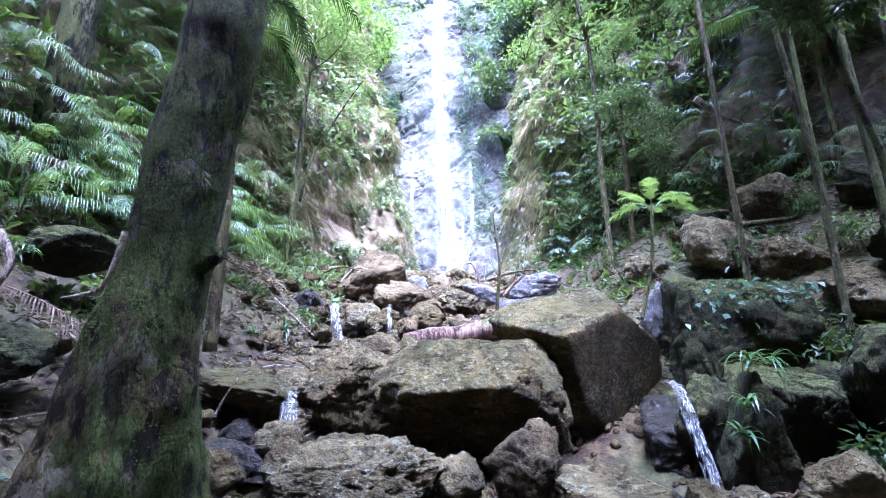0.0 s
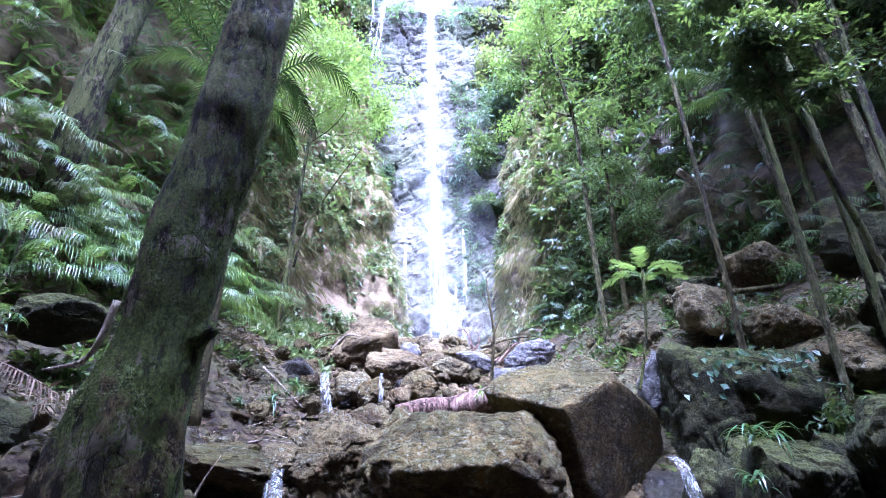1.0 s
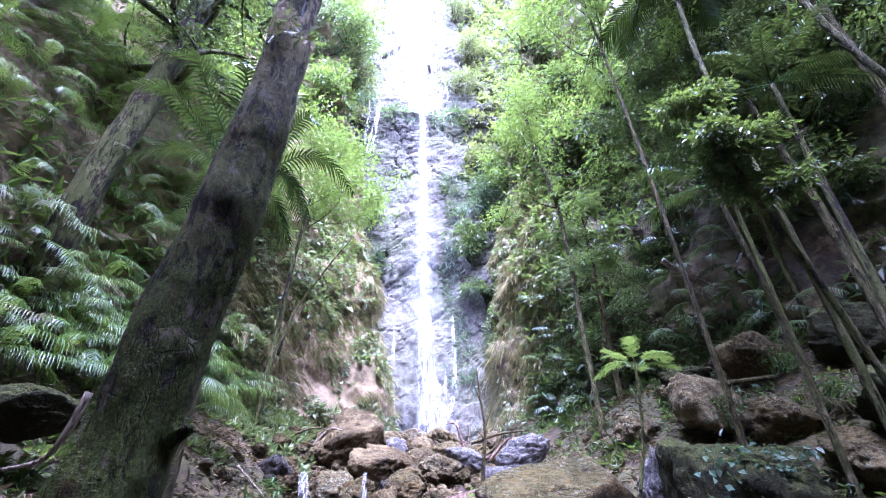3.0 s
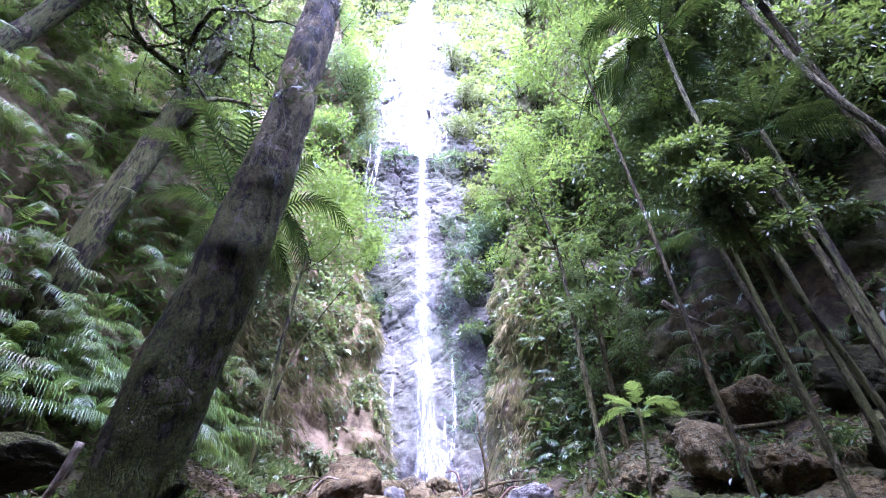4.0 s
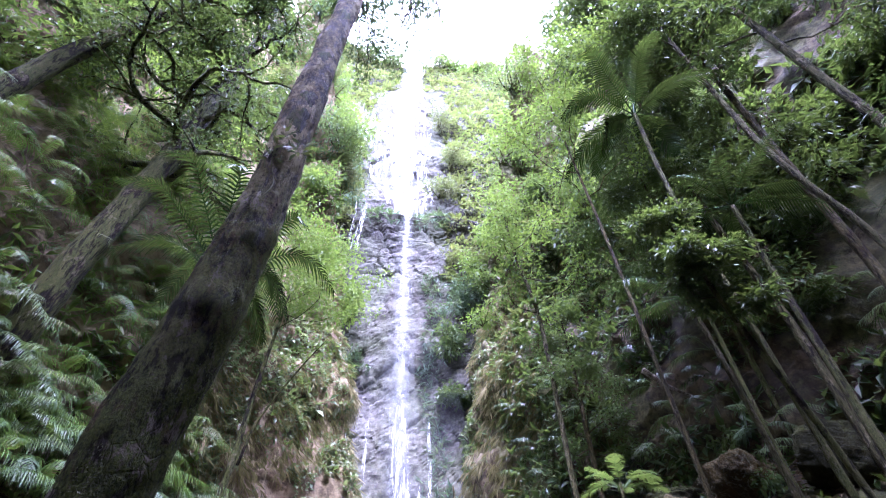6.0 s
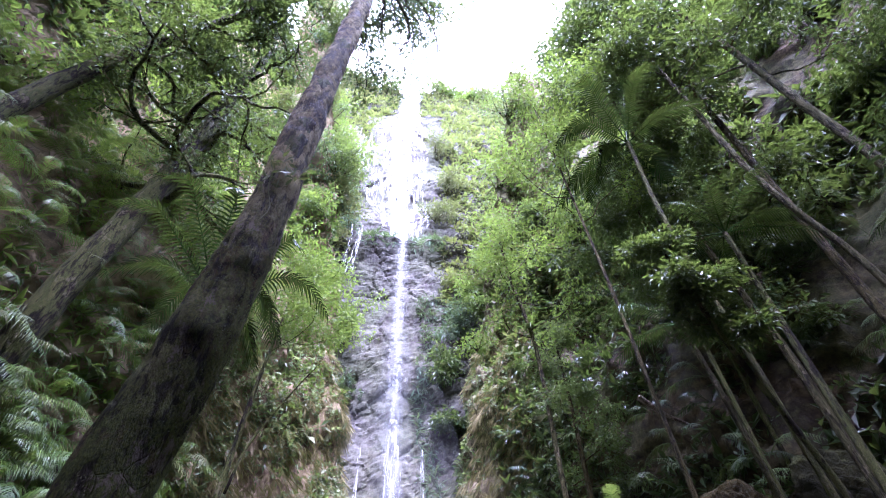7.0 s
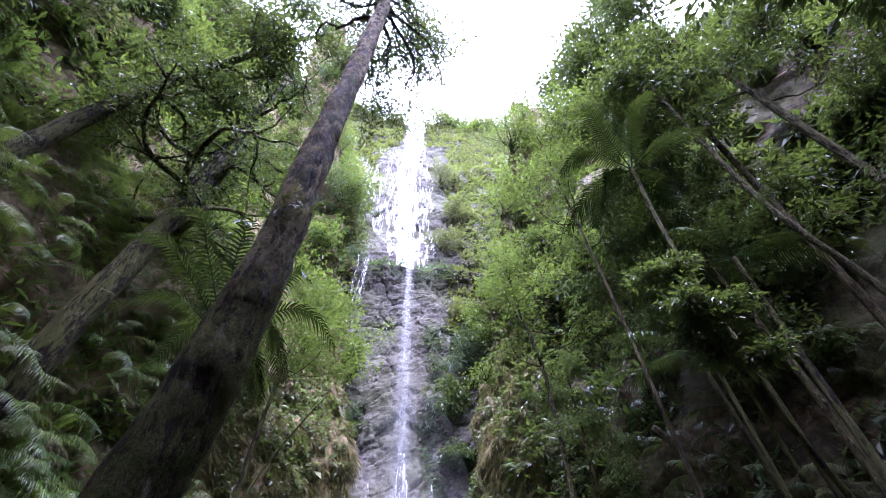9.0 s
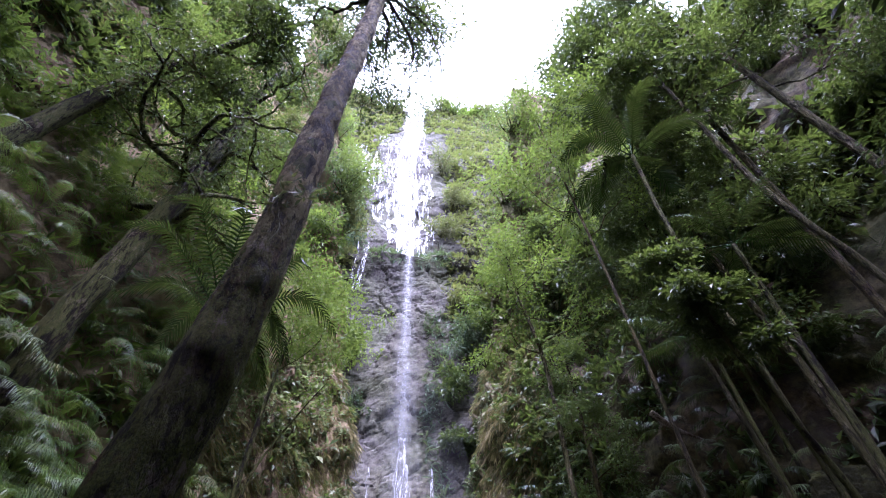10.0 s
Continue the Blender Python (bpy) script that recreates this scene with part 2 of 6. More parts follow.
def rock_material(name, dark, mid, light, moss=0.4, lichen=0.4, rough=0.75, wet=0.0):
    """Weathered stone: mottled at three scales, pitted, lichen in flakes, moss on faces that look up."""
    n = Nodes(name)
    info = n.add("ShaderNodeObjectInfo")
    shift = n.add("ShaderNodeVectorMath")
    n.link(n.coord, shift.inputs[0])
    far = n.add("ShaderNodeCombineXYZ")
    n.link(n.math("MULTIPLY", info.outputs["Random"], 37.0), far.inputs["X"])
    n.link(far.outputs["Vector"], shift.inputs[1])
    n.coord = shift.outputs["Vector"]
    big, grain, fine = n.noise(1.7, 7, 0.62), n.noise(7.0, 9, 0.68), n.noise(60.0, 4, 0.65)
    tone = n.math("ADD", n.math("MULTIPLY", big, 0.5), n.math("ADD", n.math("MULTIPLY", grain, 0.36), n.math("MULTIPLY", fine, 0.14)))
    col = n.ramp(tone, [(0.36, dark), (0.50, mid), (0.66, light)])
    rust = n.step(n.noise(2.9, 6, 0.7), 0.52, 0.68)
    col = n.mix(n.math("MULTIPLY", rust, 0.35), col, tuple(np.array(mid) * (1.25, 0.85, 0.6)))
    flakes = n.step(n.noise(17.0, 8, 0.72), 0.575 - 0.05 * lichen, 0.60 - 0.05 * lichen)
    zone = n.step(n.noise(1.9, 4, 0.6), 0.42, 0.62)
    col = n.mix(n.math("MULTIPLY", n.math("MULTIPLY", flakes, zone), 0.6 * lichen), col, (0.33, 0.35, 0.26))
    geo = n.add("ShaderNodeNewGeometry")
    xyz = n.add("ShaderNodeSeparateXYZ")
    n.link(geo.outputs["Normal"], xyz.inputs["Vector"])
    top = n.math("ADD", xyz.outputs["Z"], n.math("MULTIPLY", n.math("SUBTRACT", n.noise(4.0, 8, 0.72), 0.5), 3.4))
    green = n.math("MULTIPLY", n.step(top, 0.30, 1.05), moss)
    col = n.mix(green, col, n.ramp(fine, [(0.35, (0.018, 0.024, 0.006)), (0.65, (0.085, 0.092, 0.022))]))
    pits = n.noise(30.0, 6, 0.7)
    col = n.mix(n.step(pits, 0.34, 0.42, 0.55, 0.0), col, tuple(0.5 * np.array(dark)))
    seam = n.noise(1.3, 5, 0.6, stretch=(0.9, 0.9, 2.6))
    crack = n.step(n.math("ABSOLUTE", n.math("SUBTRACT", seam, 0.5)), 0.003, 0.010)
    col = n.mix(n.math("MULTIPLY", n.math("SUBTRACT", 1.0, crack), 0.7), col, tuple(0.4 * np.array(dark)))
    height = n.math("ADD", n.math("ADD", n.math("MULTIPLY", grain, 0.9), n.math("MULTIPLY", n.step(pits, 0.34, 0.50), 0.10)), n.math("ADD", n.math("MULTIPLY", fine, 0.10), n.math("MULTIPLY", crack, 0.18)))
    gloss = n.step(grain, 0.35, 0.65, rough - 0.12 - 0.45 * wet, rough + 0.15 - 0.2 * wet)
    return n.done(n.surface(col, gloss, n.bump(height, 1.0, 0.11), 0.15 + 0.5 * wet))


def cliff_material(name, dark, mid, light, stain, plants=0.0, wet=0.2, scale=1.0, relief=0.8):
    """Bedded cliff: colour in beds and blotches, water stains down it, and a skin of moss and litter."""
    n = Nodes(name)
    beds = n.noise(1.0 * scale, 7, 0.65, stretch=(0.6, 0.6, 2.2))
    blot = n.noise(0.35 * scale, 6, 0.6)
    grain = n.noise(7.0, 8, 0.72)
    tone = n.math("ADD", n.math("MULTIPLY", beds, 0.5), n.math("MULTIPLY", grain, 0.5))
    col = n.ramp(tone, [(0.42, dark), (0.5, mid), (0.58, light)])
    streak = n.step(n.noise(1.4, 5, 0.6, stretch=(1.0, 1.0, 0.12)), 0.48, 0.62)
    col = n.mix(n.math("MULTIPLY", streak, 0.6), col, stain)
    skin = n.math("MULTIPLY", n.step(n.math("ADD", n.math("MULTIPLY", blot, 0.6), n.math("MULTIPLY", grain, 0.4)), 0.42, 0.56), plants)
    col = n.mix(skin, col, n.ramp(n.noise(16.0, 6, 0.7), [(0.3, (0.030, 0.050, 0.012)), (0.55, (0.10, 0.13, 0.035)), (0.75, (0.17, 0.15, 0.06))]))
    height = n.math("ADD", n.math("MULTIPLY", grain, 0.8), n.math("MULTIPLY", n.noise(40.0, 3), 0.2))
    gloss = n.step(blot, 0.3, 0.7, 0.85 - 0.6 * wet, 0.9 - 0.25 * wet)
    return n.done(n.surface(col, gloss, n.bump(height, relief, 0.08), 0.3 + 0.3 * wet))


def bark_material(name, dark, mid, light, moss, pale, scale=1.0, stretch=0.35, moss_top=0.0, crack_z=0.22, scaly=False):
    """Bark: scaly plates with dark cracks, patches of moss, flakes of pale lichen."""
    n = Nodes(name)
    plate = n.noise(14.0 * scale, 9, 0.78, stretch=(1, 1, stretch))
    big = n.noise(2.6 * scale, 7, 0.65, stretch=(1, 1, 0.55))
    fine = n.noise(70.0 * scale, 5, 0.7)
    col = n.ramp(n.math("ADD", n.math("MULTIPLY", plate, 0.6), n.math("MULTIPLY", big, 0.4)), [(0.43, dark), (0.50, mid), (0.56, light)])
    green = n.math("MULTIPLY", n.step(n.math("ADD", n.math("MULTIPLY", big, 0.75), n.math("MULTIPLY", plate, 0.25)), 0.43, 0.48), moss)
    if moss_top:
        high = n.add("ShaderNodeSeparateXYZ")
        n.link(n.coord, high.inputs["Vector"])
        green = n.math("MULTIPLY", green, n.step(n.math("ADD", high.outputs["Z"], n.math("MULTIPLY", big, 3.0)), moss_top, moss_top + 2.5, 1.0, 0.2))
    col = n.mix(green, col, n.ramp(fine, [(0.35, (0.026, 0.042, 0.007)), (0.65, (0.150, 0.190, 0.034))]))
    patch = n.noise(4.2 * scale, 9, 0.75, stretch=(1, 1, 0.7))
    col = n.mix(n.math("MULTIPLY", n.step(patch, 0.56, 0.60), pale), col, (0.24, 0.20, 0.135))
    crack = n.noise(9.0 * scale, 6, 0.7, stretch=(1.3, 1.3, crack_z))
    col = n.mix(n.step(crack, 0.40, 0.47, 0.85, 0.0), col, tuple(0.45 * np.array(dark)))
    height = n.math("ADD", n.math("ADD", n.math("MULTIPLY", plate, 0.7), n.math("MULTIPLY", n.step(crack, 0.40, 0.52), 0.25)), n.math("MULTIPLY", fine, 0.12))
    if scaly:
        bend = n.add("ShaderNodeVectorMath")
        bend.operation = "ADD"
        wave = n.add("ShaderNodeTexNoise", Scale=5.0, Detail=4.0)
        n.link(n.coord, wave.inputs["Vector"])
        n.link(n.coord, bend.inputs[0])
        scaled = n.add("ShaderNodeVectorMath")
        scaled.operation = "SCALE"
        scaled.inputs["Scale"].default_value = 0.22
        n.link(wave.outputs["Color"], scaled.inputs[0])
        n.link(scaled.outputs["Vector"], bend.inputs[1])
        squash = n.add("ShaderNodeMapping")
        squash.inputs["Scale"].default_value, squash.inputs["Rotation"].default_value = (1.0, 1.0, 0.30), (0.0, 0.5, 0.3)
        n.link(bend.outputs["Vector"], squash.inputs["Vector"])
        cells = n.add("ShaderNodeTexVoronoi", Scale=13.0)
        cells.feature = "DISTANCE_TO_EDGE"
        n.link(squash.outputs["Vector"], cells.inputs["Vector"])
        where = n.step(n.noise(3.1, 5, 0.65), 0.48, 0.60)
        gap = n.math("MULTIPLY", n.step(cells.outputs["Distance"], 0.0, 0.06, 1.0, 0.0), where)
        col = n.mix(n.math("MULTIPLY", gap, 0.35), col, tuple(0.5 * np.array(dark)))
        height = n.math("SUBTRACT", height, n.math("MULTIPLY", gap, 0.22))
    return n.done(n.surface(col, n.step(plate, 0.3, 0.7, 0.62, 0.9), n.bump(height, 1.0, 0.09 / scale), 0.15))


def leaf_material(name, shades, rough=0.45, through_light=0.35, spec=0.5, patch=0.0):
    """Leaves: each one its own shade, light passing through them, a dull gloss."""
    n = Nodes(name)
    geo = n.add("ShaderNodeNewGeometry")
    pos = [0.08, 0.5, 0.92] if len(shades) == 3 else list(np.linspace(0.05, 0.95, len(shades)))
    col = n.ramp(geo.outputs["Random Per Island"], list(zip(pos, shades)))
    vary = n.noise(0.8, 4, 0.6)
    col = n.mix(n.step(vary, 0.35, 0.65, 0.0, 0.45), col, tuple(0.55 * np.array(shades[0])), "MIX")
    s = n.surface(col, rough, None, spec)
    t = n.add("ShaderNodeBsdfTranslucent")
    bright = n.mix(0.5, col, (0.27, 0.38, 0.05))
    n.link(bright, t.inputs["Color"])
    m = n.add("ShaderNodeMixShader", Fac=through_light)
    n.link(s, m.inputs[1])
    n.link(t.outputs["BSDF"], m.inputs[2])
    return n.done(m.outputs["Shader"])


def water_material(name, cover=0.5, streak=(6.0, 6.0, 0.5), lo=0.40, hi=0.62, seed=0.0, tint=(0.86, 0.90, 0.95), most=0.95):
    """Broken falling water: white threads with clear gaps between them."""
    n = Nodes(name)
    m = n.add("ShaderNodeMapping")
    m.inputs["Location"].default_value = (seed, seed * 1.7, seed * 0.3)
    n.link(n.coord, m.inputs["Vector"])
    a = n.noise(1.0, 6, 0.62, m.outputs["Vector"], streak)
    b = n.noise(1.0, 5, 0.6, m.outputs["Vector"], tuple(3.1 * x for x in streak))
    f = n.math("ADD", n.math("MULTIPLY", a, 0.65), n.math("MULTIPLY", b, 0.35))
    alpha = n.step(f, lo, hi, 0.0, most)
    d = n.surface(tint, 0.35, n.bump(f, 0.6, 0.05), 0.5)
    tl = n.add("ShaderNodeBsdfTranslucent")
    tl.inputs["Color"].default_value = (*tint, 1)
    foam = n.add("ShaderNodeMixShader", Fac=0.4)
    n.link(d, foam.inputs[1])
    n.link(tl.outputs["BSDF"], foam.inputs[2])
    clear = n.add("ShaderNodeBsdfTransparent")
    mixed = n.add("ShaderNodeMixShader")
    n.link(alpha, mixed.inputs["Fac"])
    n.link(clear.outputs["BSDF"], mixed.inputs[1])
    n.link(foam.outputs["Shader"], mixed.inputs[2])
    return n.done(mixed.outputs["Shader"])


ROCK_OLIVE = rock_material("rock_olive", (0.019, 0.013, 0.005), (0.060, 0.043, 0.015), (0.203, 0.150, 0.058), 0.45, 0.7)
ROCK_OCHRE = rock_material("rock_ochre", (0.020, 0.015, 0.006), (0.086, 0.064, 0.025), (0.242, 0.203, 0.101), 0.15, 0.6)
ROCK_GREY = rock_material("rock_grey", (0.025, 0.019, 0.009), (0.083, 0.064, 0.029), (0.281, 0.223, 0.105), 0.2, 0.8)
# mossy rock, its tones lowered further for the shade of the near bank
ROCK_MOSS_SHADE = rock_material("rock_moss_shade", (0.007, 0.007, 0.002), (0.020, 0.020, 0.006), (0.053, 0.049, 0.016), 0.9, 0.12)
ROCK_BROWN = rock_material("rock_brown", (0.020, 0.013, 0.006), (0.081, 0.058, 0.027), (0.227, 0.177, 0.087), 0.12, 0.3)
# wet rock, blackened further to carry the shade of the hollows
ROCK_WET_SHADE = rock_material("rock_wet_shade", (0.004, 0.003, 0.002), (0.014, 0.010, 0.006), (0.042, 0.031, 0.019), 0.12, 0.05, 0.6, 0.45)
ROCK_BLUE = rock_material("rock_blue_grey", (0.025, 0.023, 0.023), (0.115, 0.109, 0.107), (0.365, 0.345, 0.329), 0.05, 0.4, 0.6, 0.4)
CLIFF_FALL = cliff_material("cliff_wet_grey", (0.029, 0.025, 0.024), (0.068, 0.061, 0.059), (0.115, 0.104, 0.099), (0.055, 0.043, 0.040), 0.30, -0.1, 1.0, relief=0.5)
CLIFF_LEFT = cliff_material("cliff_bank_soil", (0.075, 0.052, 0.030), (0.19, 0.135, 0.078), (0.30, 0.225, 0.135), (0.17, 0.12, 0.07), 0.22, 0.05)
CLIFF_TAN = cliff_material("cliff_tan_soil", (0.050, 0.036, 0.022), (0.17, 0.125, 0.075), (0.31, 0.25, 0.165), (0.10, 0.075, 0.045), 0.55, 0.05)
# dark rock and soil, lowered further for the shade of the trees
CLIFF_RIGHT_SHADE = cliff_material("cliff_bank_shade", (0.014, 0.008, 0.005), (0.053, 0.033, 0.017), (0.136, 0.094, 0.051), (0.04, 0.03, 0.02), 0.5, 0.1)
SOIL = cliff_material("creek_soil", (0.013, 0.007, 0.003), (0.034, 0.018, 0.008), (0.085, 0.048, 0.022), (0.03, 0.02, 0.012), 0.3, 0.15, 2.5)
BARK_MAIN = bark_material("bark_mossy", (0.028, 0.020, 0.009), (0.195, 0.138, 0.060), (0.46, 0.370, 0.200), 0.95, 0.9, 1.0, 0.7, 3.6, 0.5, True)
BARK_GREY = bark_material("bark_grey", (0.017, 0.012, 0.006), (0.056, 0.043, 0.022), (0.112, 0.089, 0.050), 0.25, 0.7, 1.6)
BARK_BROWN = bark_material("bark_brown", (0.013, 0.008, 0.004), (0.045, 0.029, 0.013), (0.090, 0.061, 0.028), 0.2, 0.4, 1.6)
BARK_DARK = bark_material("bark_dark", (0.011, 0.007, 0.004), (0.038, 0.027, 0.015), (0.098, 0.071, 0.040), 0.5, 0.4, 1.2)
BARK_PALM = bark_material("bark_palm_ringed", (0.038, 0.031, 0.017), (0.106, 0.086, 0.048), (0.204, 0.172, 0.100), 0.15, 0.5, 1.2, 3.0)
LOG_WOOD = bark_material("log_wood_pink", (0.04, 0.024, 0.018), (0.15, 0.09, 0.066), (0.27, 0.18, 0.14), 0.0, 0.3, 1.0, 0.2)
DEAD_WOOD = bark_material("dead_wood", (0.07, 0.05, 0.035), (0.22, 0.17, 0.125), (0.40, 0.34, 0.27), 0.0, 0.3, 2.0, 0.2)
LEAF_BRIGHT = leaf_material("leaf_bright", [(0.064, 0.129, 0.017), (0.116, 0.198, 0.032), (0.185, 0.256, 0.049)], 0.45, 0.45)
LEAF_MID = leaf_material("leaf_mid", [(0.035, 0.074, 0.020), (0.067, 0.118, 0.032), (0.116, 0.157, 0.049)], 0.42, 0.38)
# darkest greens; also given to shaded foliage, to put its shade into colour
LEAF_DARK_SHADE = leaf_material("leaf_dark_shade", [(0.014, 0.037, 0.011), (0.029, 0.061, 0.016), (0.049, 0.088, 0.026)], 0.38, 0.32)
LEAF_BLUISH = leaf_material("leaf_bluish", [(0.032, 0.073, 0.047), (0.053, 0.102, 0.068), (0.095, 0.145, 0.095)], 0.42, 0.3)
LEAF_OLIVE = leaf_material("leaf_olive", [(0.069, 0.084, 0.032), (0.121, 0.123, 0.049), (0.185, 0.163, 0.077)], 0.5, 0.35)
LEAF_BANK = leaf_material("leaf_bank", [(0.072, 0.117, 0.046), (0.165, 0.204, 0.088), (0.308, 0.325, 0.189)], 0.40, 0.3)
LEAF_PALM = leaf_material("leaf_palm", [(0.012, 0.038, 0.010), (0.020, 0.059, 0.013), (0.036, 0.088, 0.019)], 0.26, 0.08, 0.6)
LEAF_FERN = leaf_material("leaf_fern", [(0.034, 0.082, 0.011), (0.062, 0.132, 0.018), (0.110, 0.195, 0.028)], 0.34, 0.38)
LEAF_STRAP = leaf_material("leaf_strap", [(0.023, 0.061, 0.019), (0.042, 0.098, 0.030), (0.084, 0.144, 0.049)], 0.28, 0.2, 0.6)
LEAF_DEAD = leaf_material("leaf_dead", [(0.045, 0.027, 0.016), (0.11, 0.070, 0.045), (0.22, 0.155, 0.105)], 0.7, 0.1, 0.2)
GRASS_DRY = leaf_material("grass_dry", [(0.13, 0.11, 0.045), (0.24, 0.20, 0.09), (0.35, 0.30, 0.16)], 0.7, 0.3, 0.2)
WATER_MAIN = water_material("water_fall", 0.5, (15.0, 15.0, 0.40), 0.40, 0.70, most=0.23)
WATER_SPLASH = water_material("water_splash", 0.5, (10.0, 10.0, 0.8), 0.44, 0.64, 9.0, most=0.5)
WATER_MIST = water_material("water_mist", 0.5, (0.8, 0.8, 0.5), 0.30, 0.80, 11.0, most=0.02)
WATER_VEIL = water_material("water_veil", 0.5, (2.5, 2.5, 0.5), 0.35, 0.75, 3.0, most=0.08)
WATER_THREAD = water_material("water_threads", 0.5, (14.0, 14.0, 1.2), 0.46, 0.62, 7.0, most=0.6)
WATER_SMALL = water_material("water_small_fall", 0.5, (34.0, 34.0, 3.0), 0.46, 0.70, 1.0, most=0.7)
WATER_UPPER = water_material("water_upper", 0.5, (4.0, 4.0, 0.40), 0.49, 0.61, 5.0, most=0.85)
WATER_CORE = water_material("water_core", 0.5, (5.0, 5.0, 0.30), 0.40, 0.60, 8.0, most=0.85)


def pool_material():
    n = Nodes("pool_water")
    rip = n.noise(7.0, 4, 0.6)
    return n.done(n.surface((0.020, 0.018, 0.014), 0.06, n.bump(rip, 0.35, 0.05), 0.5))


POOL = pool_material()

# ---- the gorge: creek bed and three walls ----
CREEK_Y = [-40, -6, 0, 3.2, 4.2, 5.3, 6.5, 7.5, 8.5, 10, 11, 14, 16.5, 20, 60]
CREEK_Z = [-5, -0.5, 0, 0.05, 0.15, 0.40, 0.90, 1.45, 1.9, 2.45, 2.7, 3.4, 3.9, 4.4, 5]


def ground_z(x, y):
    """The lie of the ground: a stepped creek bed between two rising banks."""
    x, y = np.asarray(x, float), np.asarray(y, float)
    z = np.interp(y, CREEK_Y, CREEK_Z)
    left = np.interp(y, [-10, 2, 5, 9, 14, 20], [2.2, 1.6, 1.5, 2.2, 1.4, 1.2])
    right = np.interp(y, [-10, 2, 5, 6.2, 9, 14, 20], [2.6, 4.4, 4.0, 2.6, 2.6, 2.2, 1.6])
    z = z + 0.62 * np.clip(-x - left, 0, 9) ** 1.12 + 0.62 * np.clip(x - right, 0, 9) ** 1.05
    z = z + 0.78 * np.exp(-((x + 1.45) ** 2 / 0.55 + (y - 2.15) ** 2 / 0.8))
    z = z - 0.60 * np.exp(-((x - 1.85) ** 2 / 0.35 + (y - 5.35) ** 2 / 0.55))
    p = np.stack([x, y, 0 * x], -1).reshape(-1, 3)
    near = np.clip((np.hypot(x, y) - 0.6) / 2.5, 0, 1)
    z = z + ((0.16 * fbm(p, 0.7, 4, 3) + 0.05 * fbm(p, 3.1, 3, 9)).reshape(x.shape)) * near
    return z


def build_ground():
    g = Geo()
    xs = np.concatenate([np.linspace(-60, -9, 18)[:-1], np.linspace(-9, 10, 200), np.linspace(10, 60, 18)[1:]])
    ys = np.concatenate([np.linspace(-60, -5, 16)[:-1], np.linspace(-5, 20, 250), np.linspace(20, 60, 12)[1:]])
    gx, gy = np.meshgrid(xs, ys, indexing="ij")
    g.add(np.stack([gx, gy, ground_z(gx, gy)], -1), sheet(len(xs), len(ys)))
    return whole("ground", g, SOIL, "damp brown creek bank soil with leaf litter", "ground", kind="structure")


def wall_points(base, top, lean, n_s, n_h, rough, seed, slump=0.0):
    """A rock wall that rises from a line on the ground; lean(h): how far it falls back at a height."""
    line = smooth_line(base, n_s)
    tan = unit(np.gradient(line, axis=0))
    out = np.stack([-tan[:, 1], tan[:, 0]], 1)
    tops = np.interp(np.linspace(0, 1, n_s), np.linspace(0, 1, len(top)), top)
    share = np.linspace(0, 1, n_h) ** 1.25
    h = tops.max() * share
    p = np.zeros((n_s, n_h, 3))
    back = lean(h)
    p[:, :, :2] = line[:, None, :] + out[:, None, :] * back[None, :, None]
    p[:, :, 2] = ground_z(line[:, 0], line[:, 1])[:, None] - 0.8 + tops[:, None] * share[None, :]
    q = p.reshape(-1, 3)
    push = rough * (1.5 * fbm(q, 0.16, 3, seed) + 0.75 * fbm(q, 0.55, 4, seed + 5))
    val, joint = blocks(q * (0.7, 0.7, 1.1) + 0.3 * fbm(q, 0.8, 2, seed + 8)[:, None], seed)
    push = push + rough * 0.8 * (val - 0.5) - rough * 0.25 * np.exp(-joint * 14)
    nor = np.concatenate([np.repeat(out[:, None, :], n_h, 1), np.full((n_s, n_h, 1), -0.3)], 2).reshape(-1, 3)
    low = np.interp(q[:, 2], [4, 12], [0.55, 1.0])
    push = push + 0.10 * fbm(q, 2.4, 3, seed + 2)
    q = q + nor * (push * low)[:, None]
    return q.reshape(n_s, n_h, 3)


def wall_triangles(p):
    a, b, c, d = p[:-1, :-1], p[1:, :-1], p[1:, 1:], p[:-1, 1:]
    return np.concatenate([np.stack([a, b, c], 2).reshape(-1, 3, 3), np.stack([a, c, d], 2).reshape(-1, 3, 3)])


ground = build_ground()
# each base line runs so that its left-hand side is the hillside
LEFT_BASE = [(-13, -14), (-9.5, -6), (-7.6, 0), (-6.2, 4), (-5.3, 7), (-4.3, 9.8), (-2.65, 12.4), (-1.0, 14.3), (-1.1, 15.8), (-2.6, 17.2), (-5.5, 18.2)]
RIGHT_BASE = [(6.5, 18.6), (3.4, 18.0), (2.0, 17.2), (2.3, 15.6), (3.7, 13.4), (5.4, 11), (7.0, 8.2), (8.6, 4), (10, -1), (12.5, -8), (16, -15)]
left_wall = wall_points(LEFT_BASE, [26, 28, 30, 36, 38, 40, 36, 30], lambda h: np.interp(h, [0, 7, 12, 22, 46], [0, 1.0, 2.6, 4.2, 9.5]), 320, 210, 0.36, 11)
right_wall = wall_points(RIGHT_BASE, [22, 26, 34, 36, 34, 28, 24, 20], lambda h: np.interp(h, [0, 8, 14, 44], [0, 1.0, 2.2, 8.8]), 320, 210, 0.42, 23)
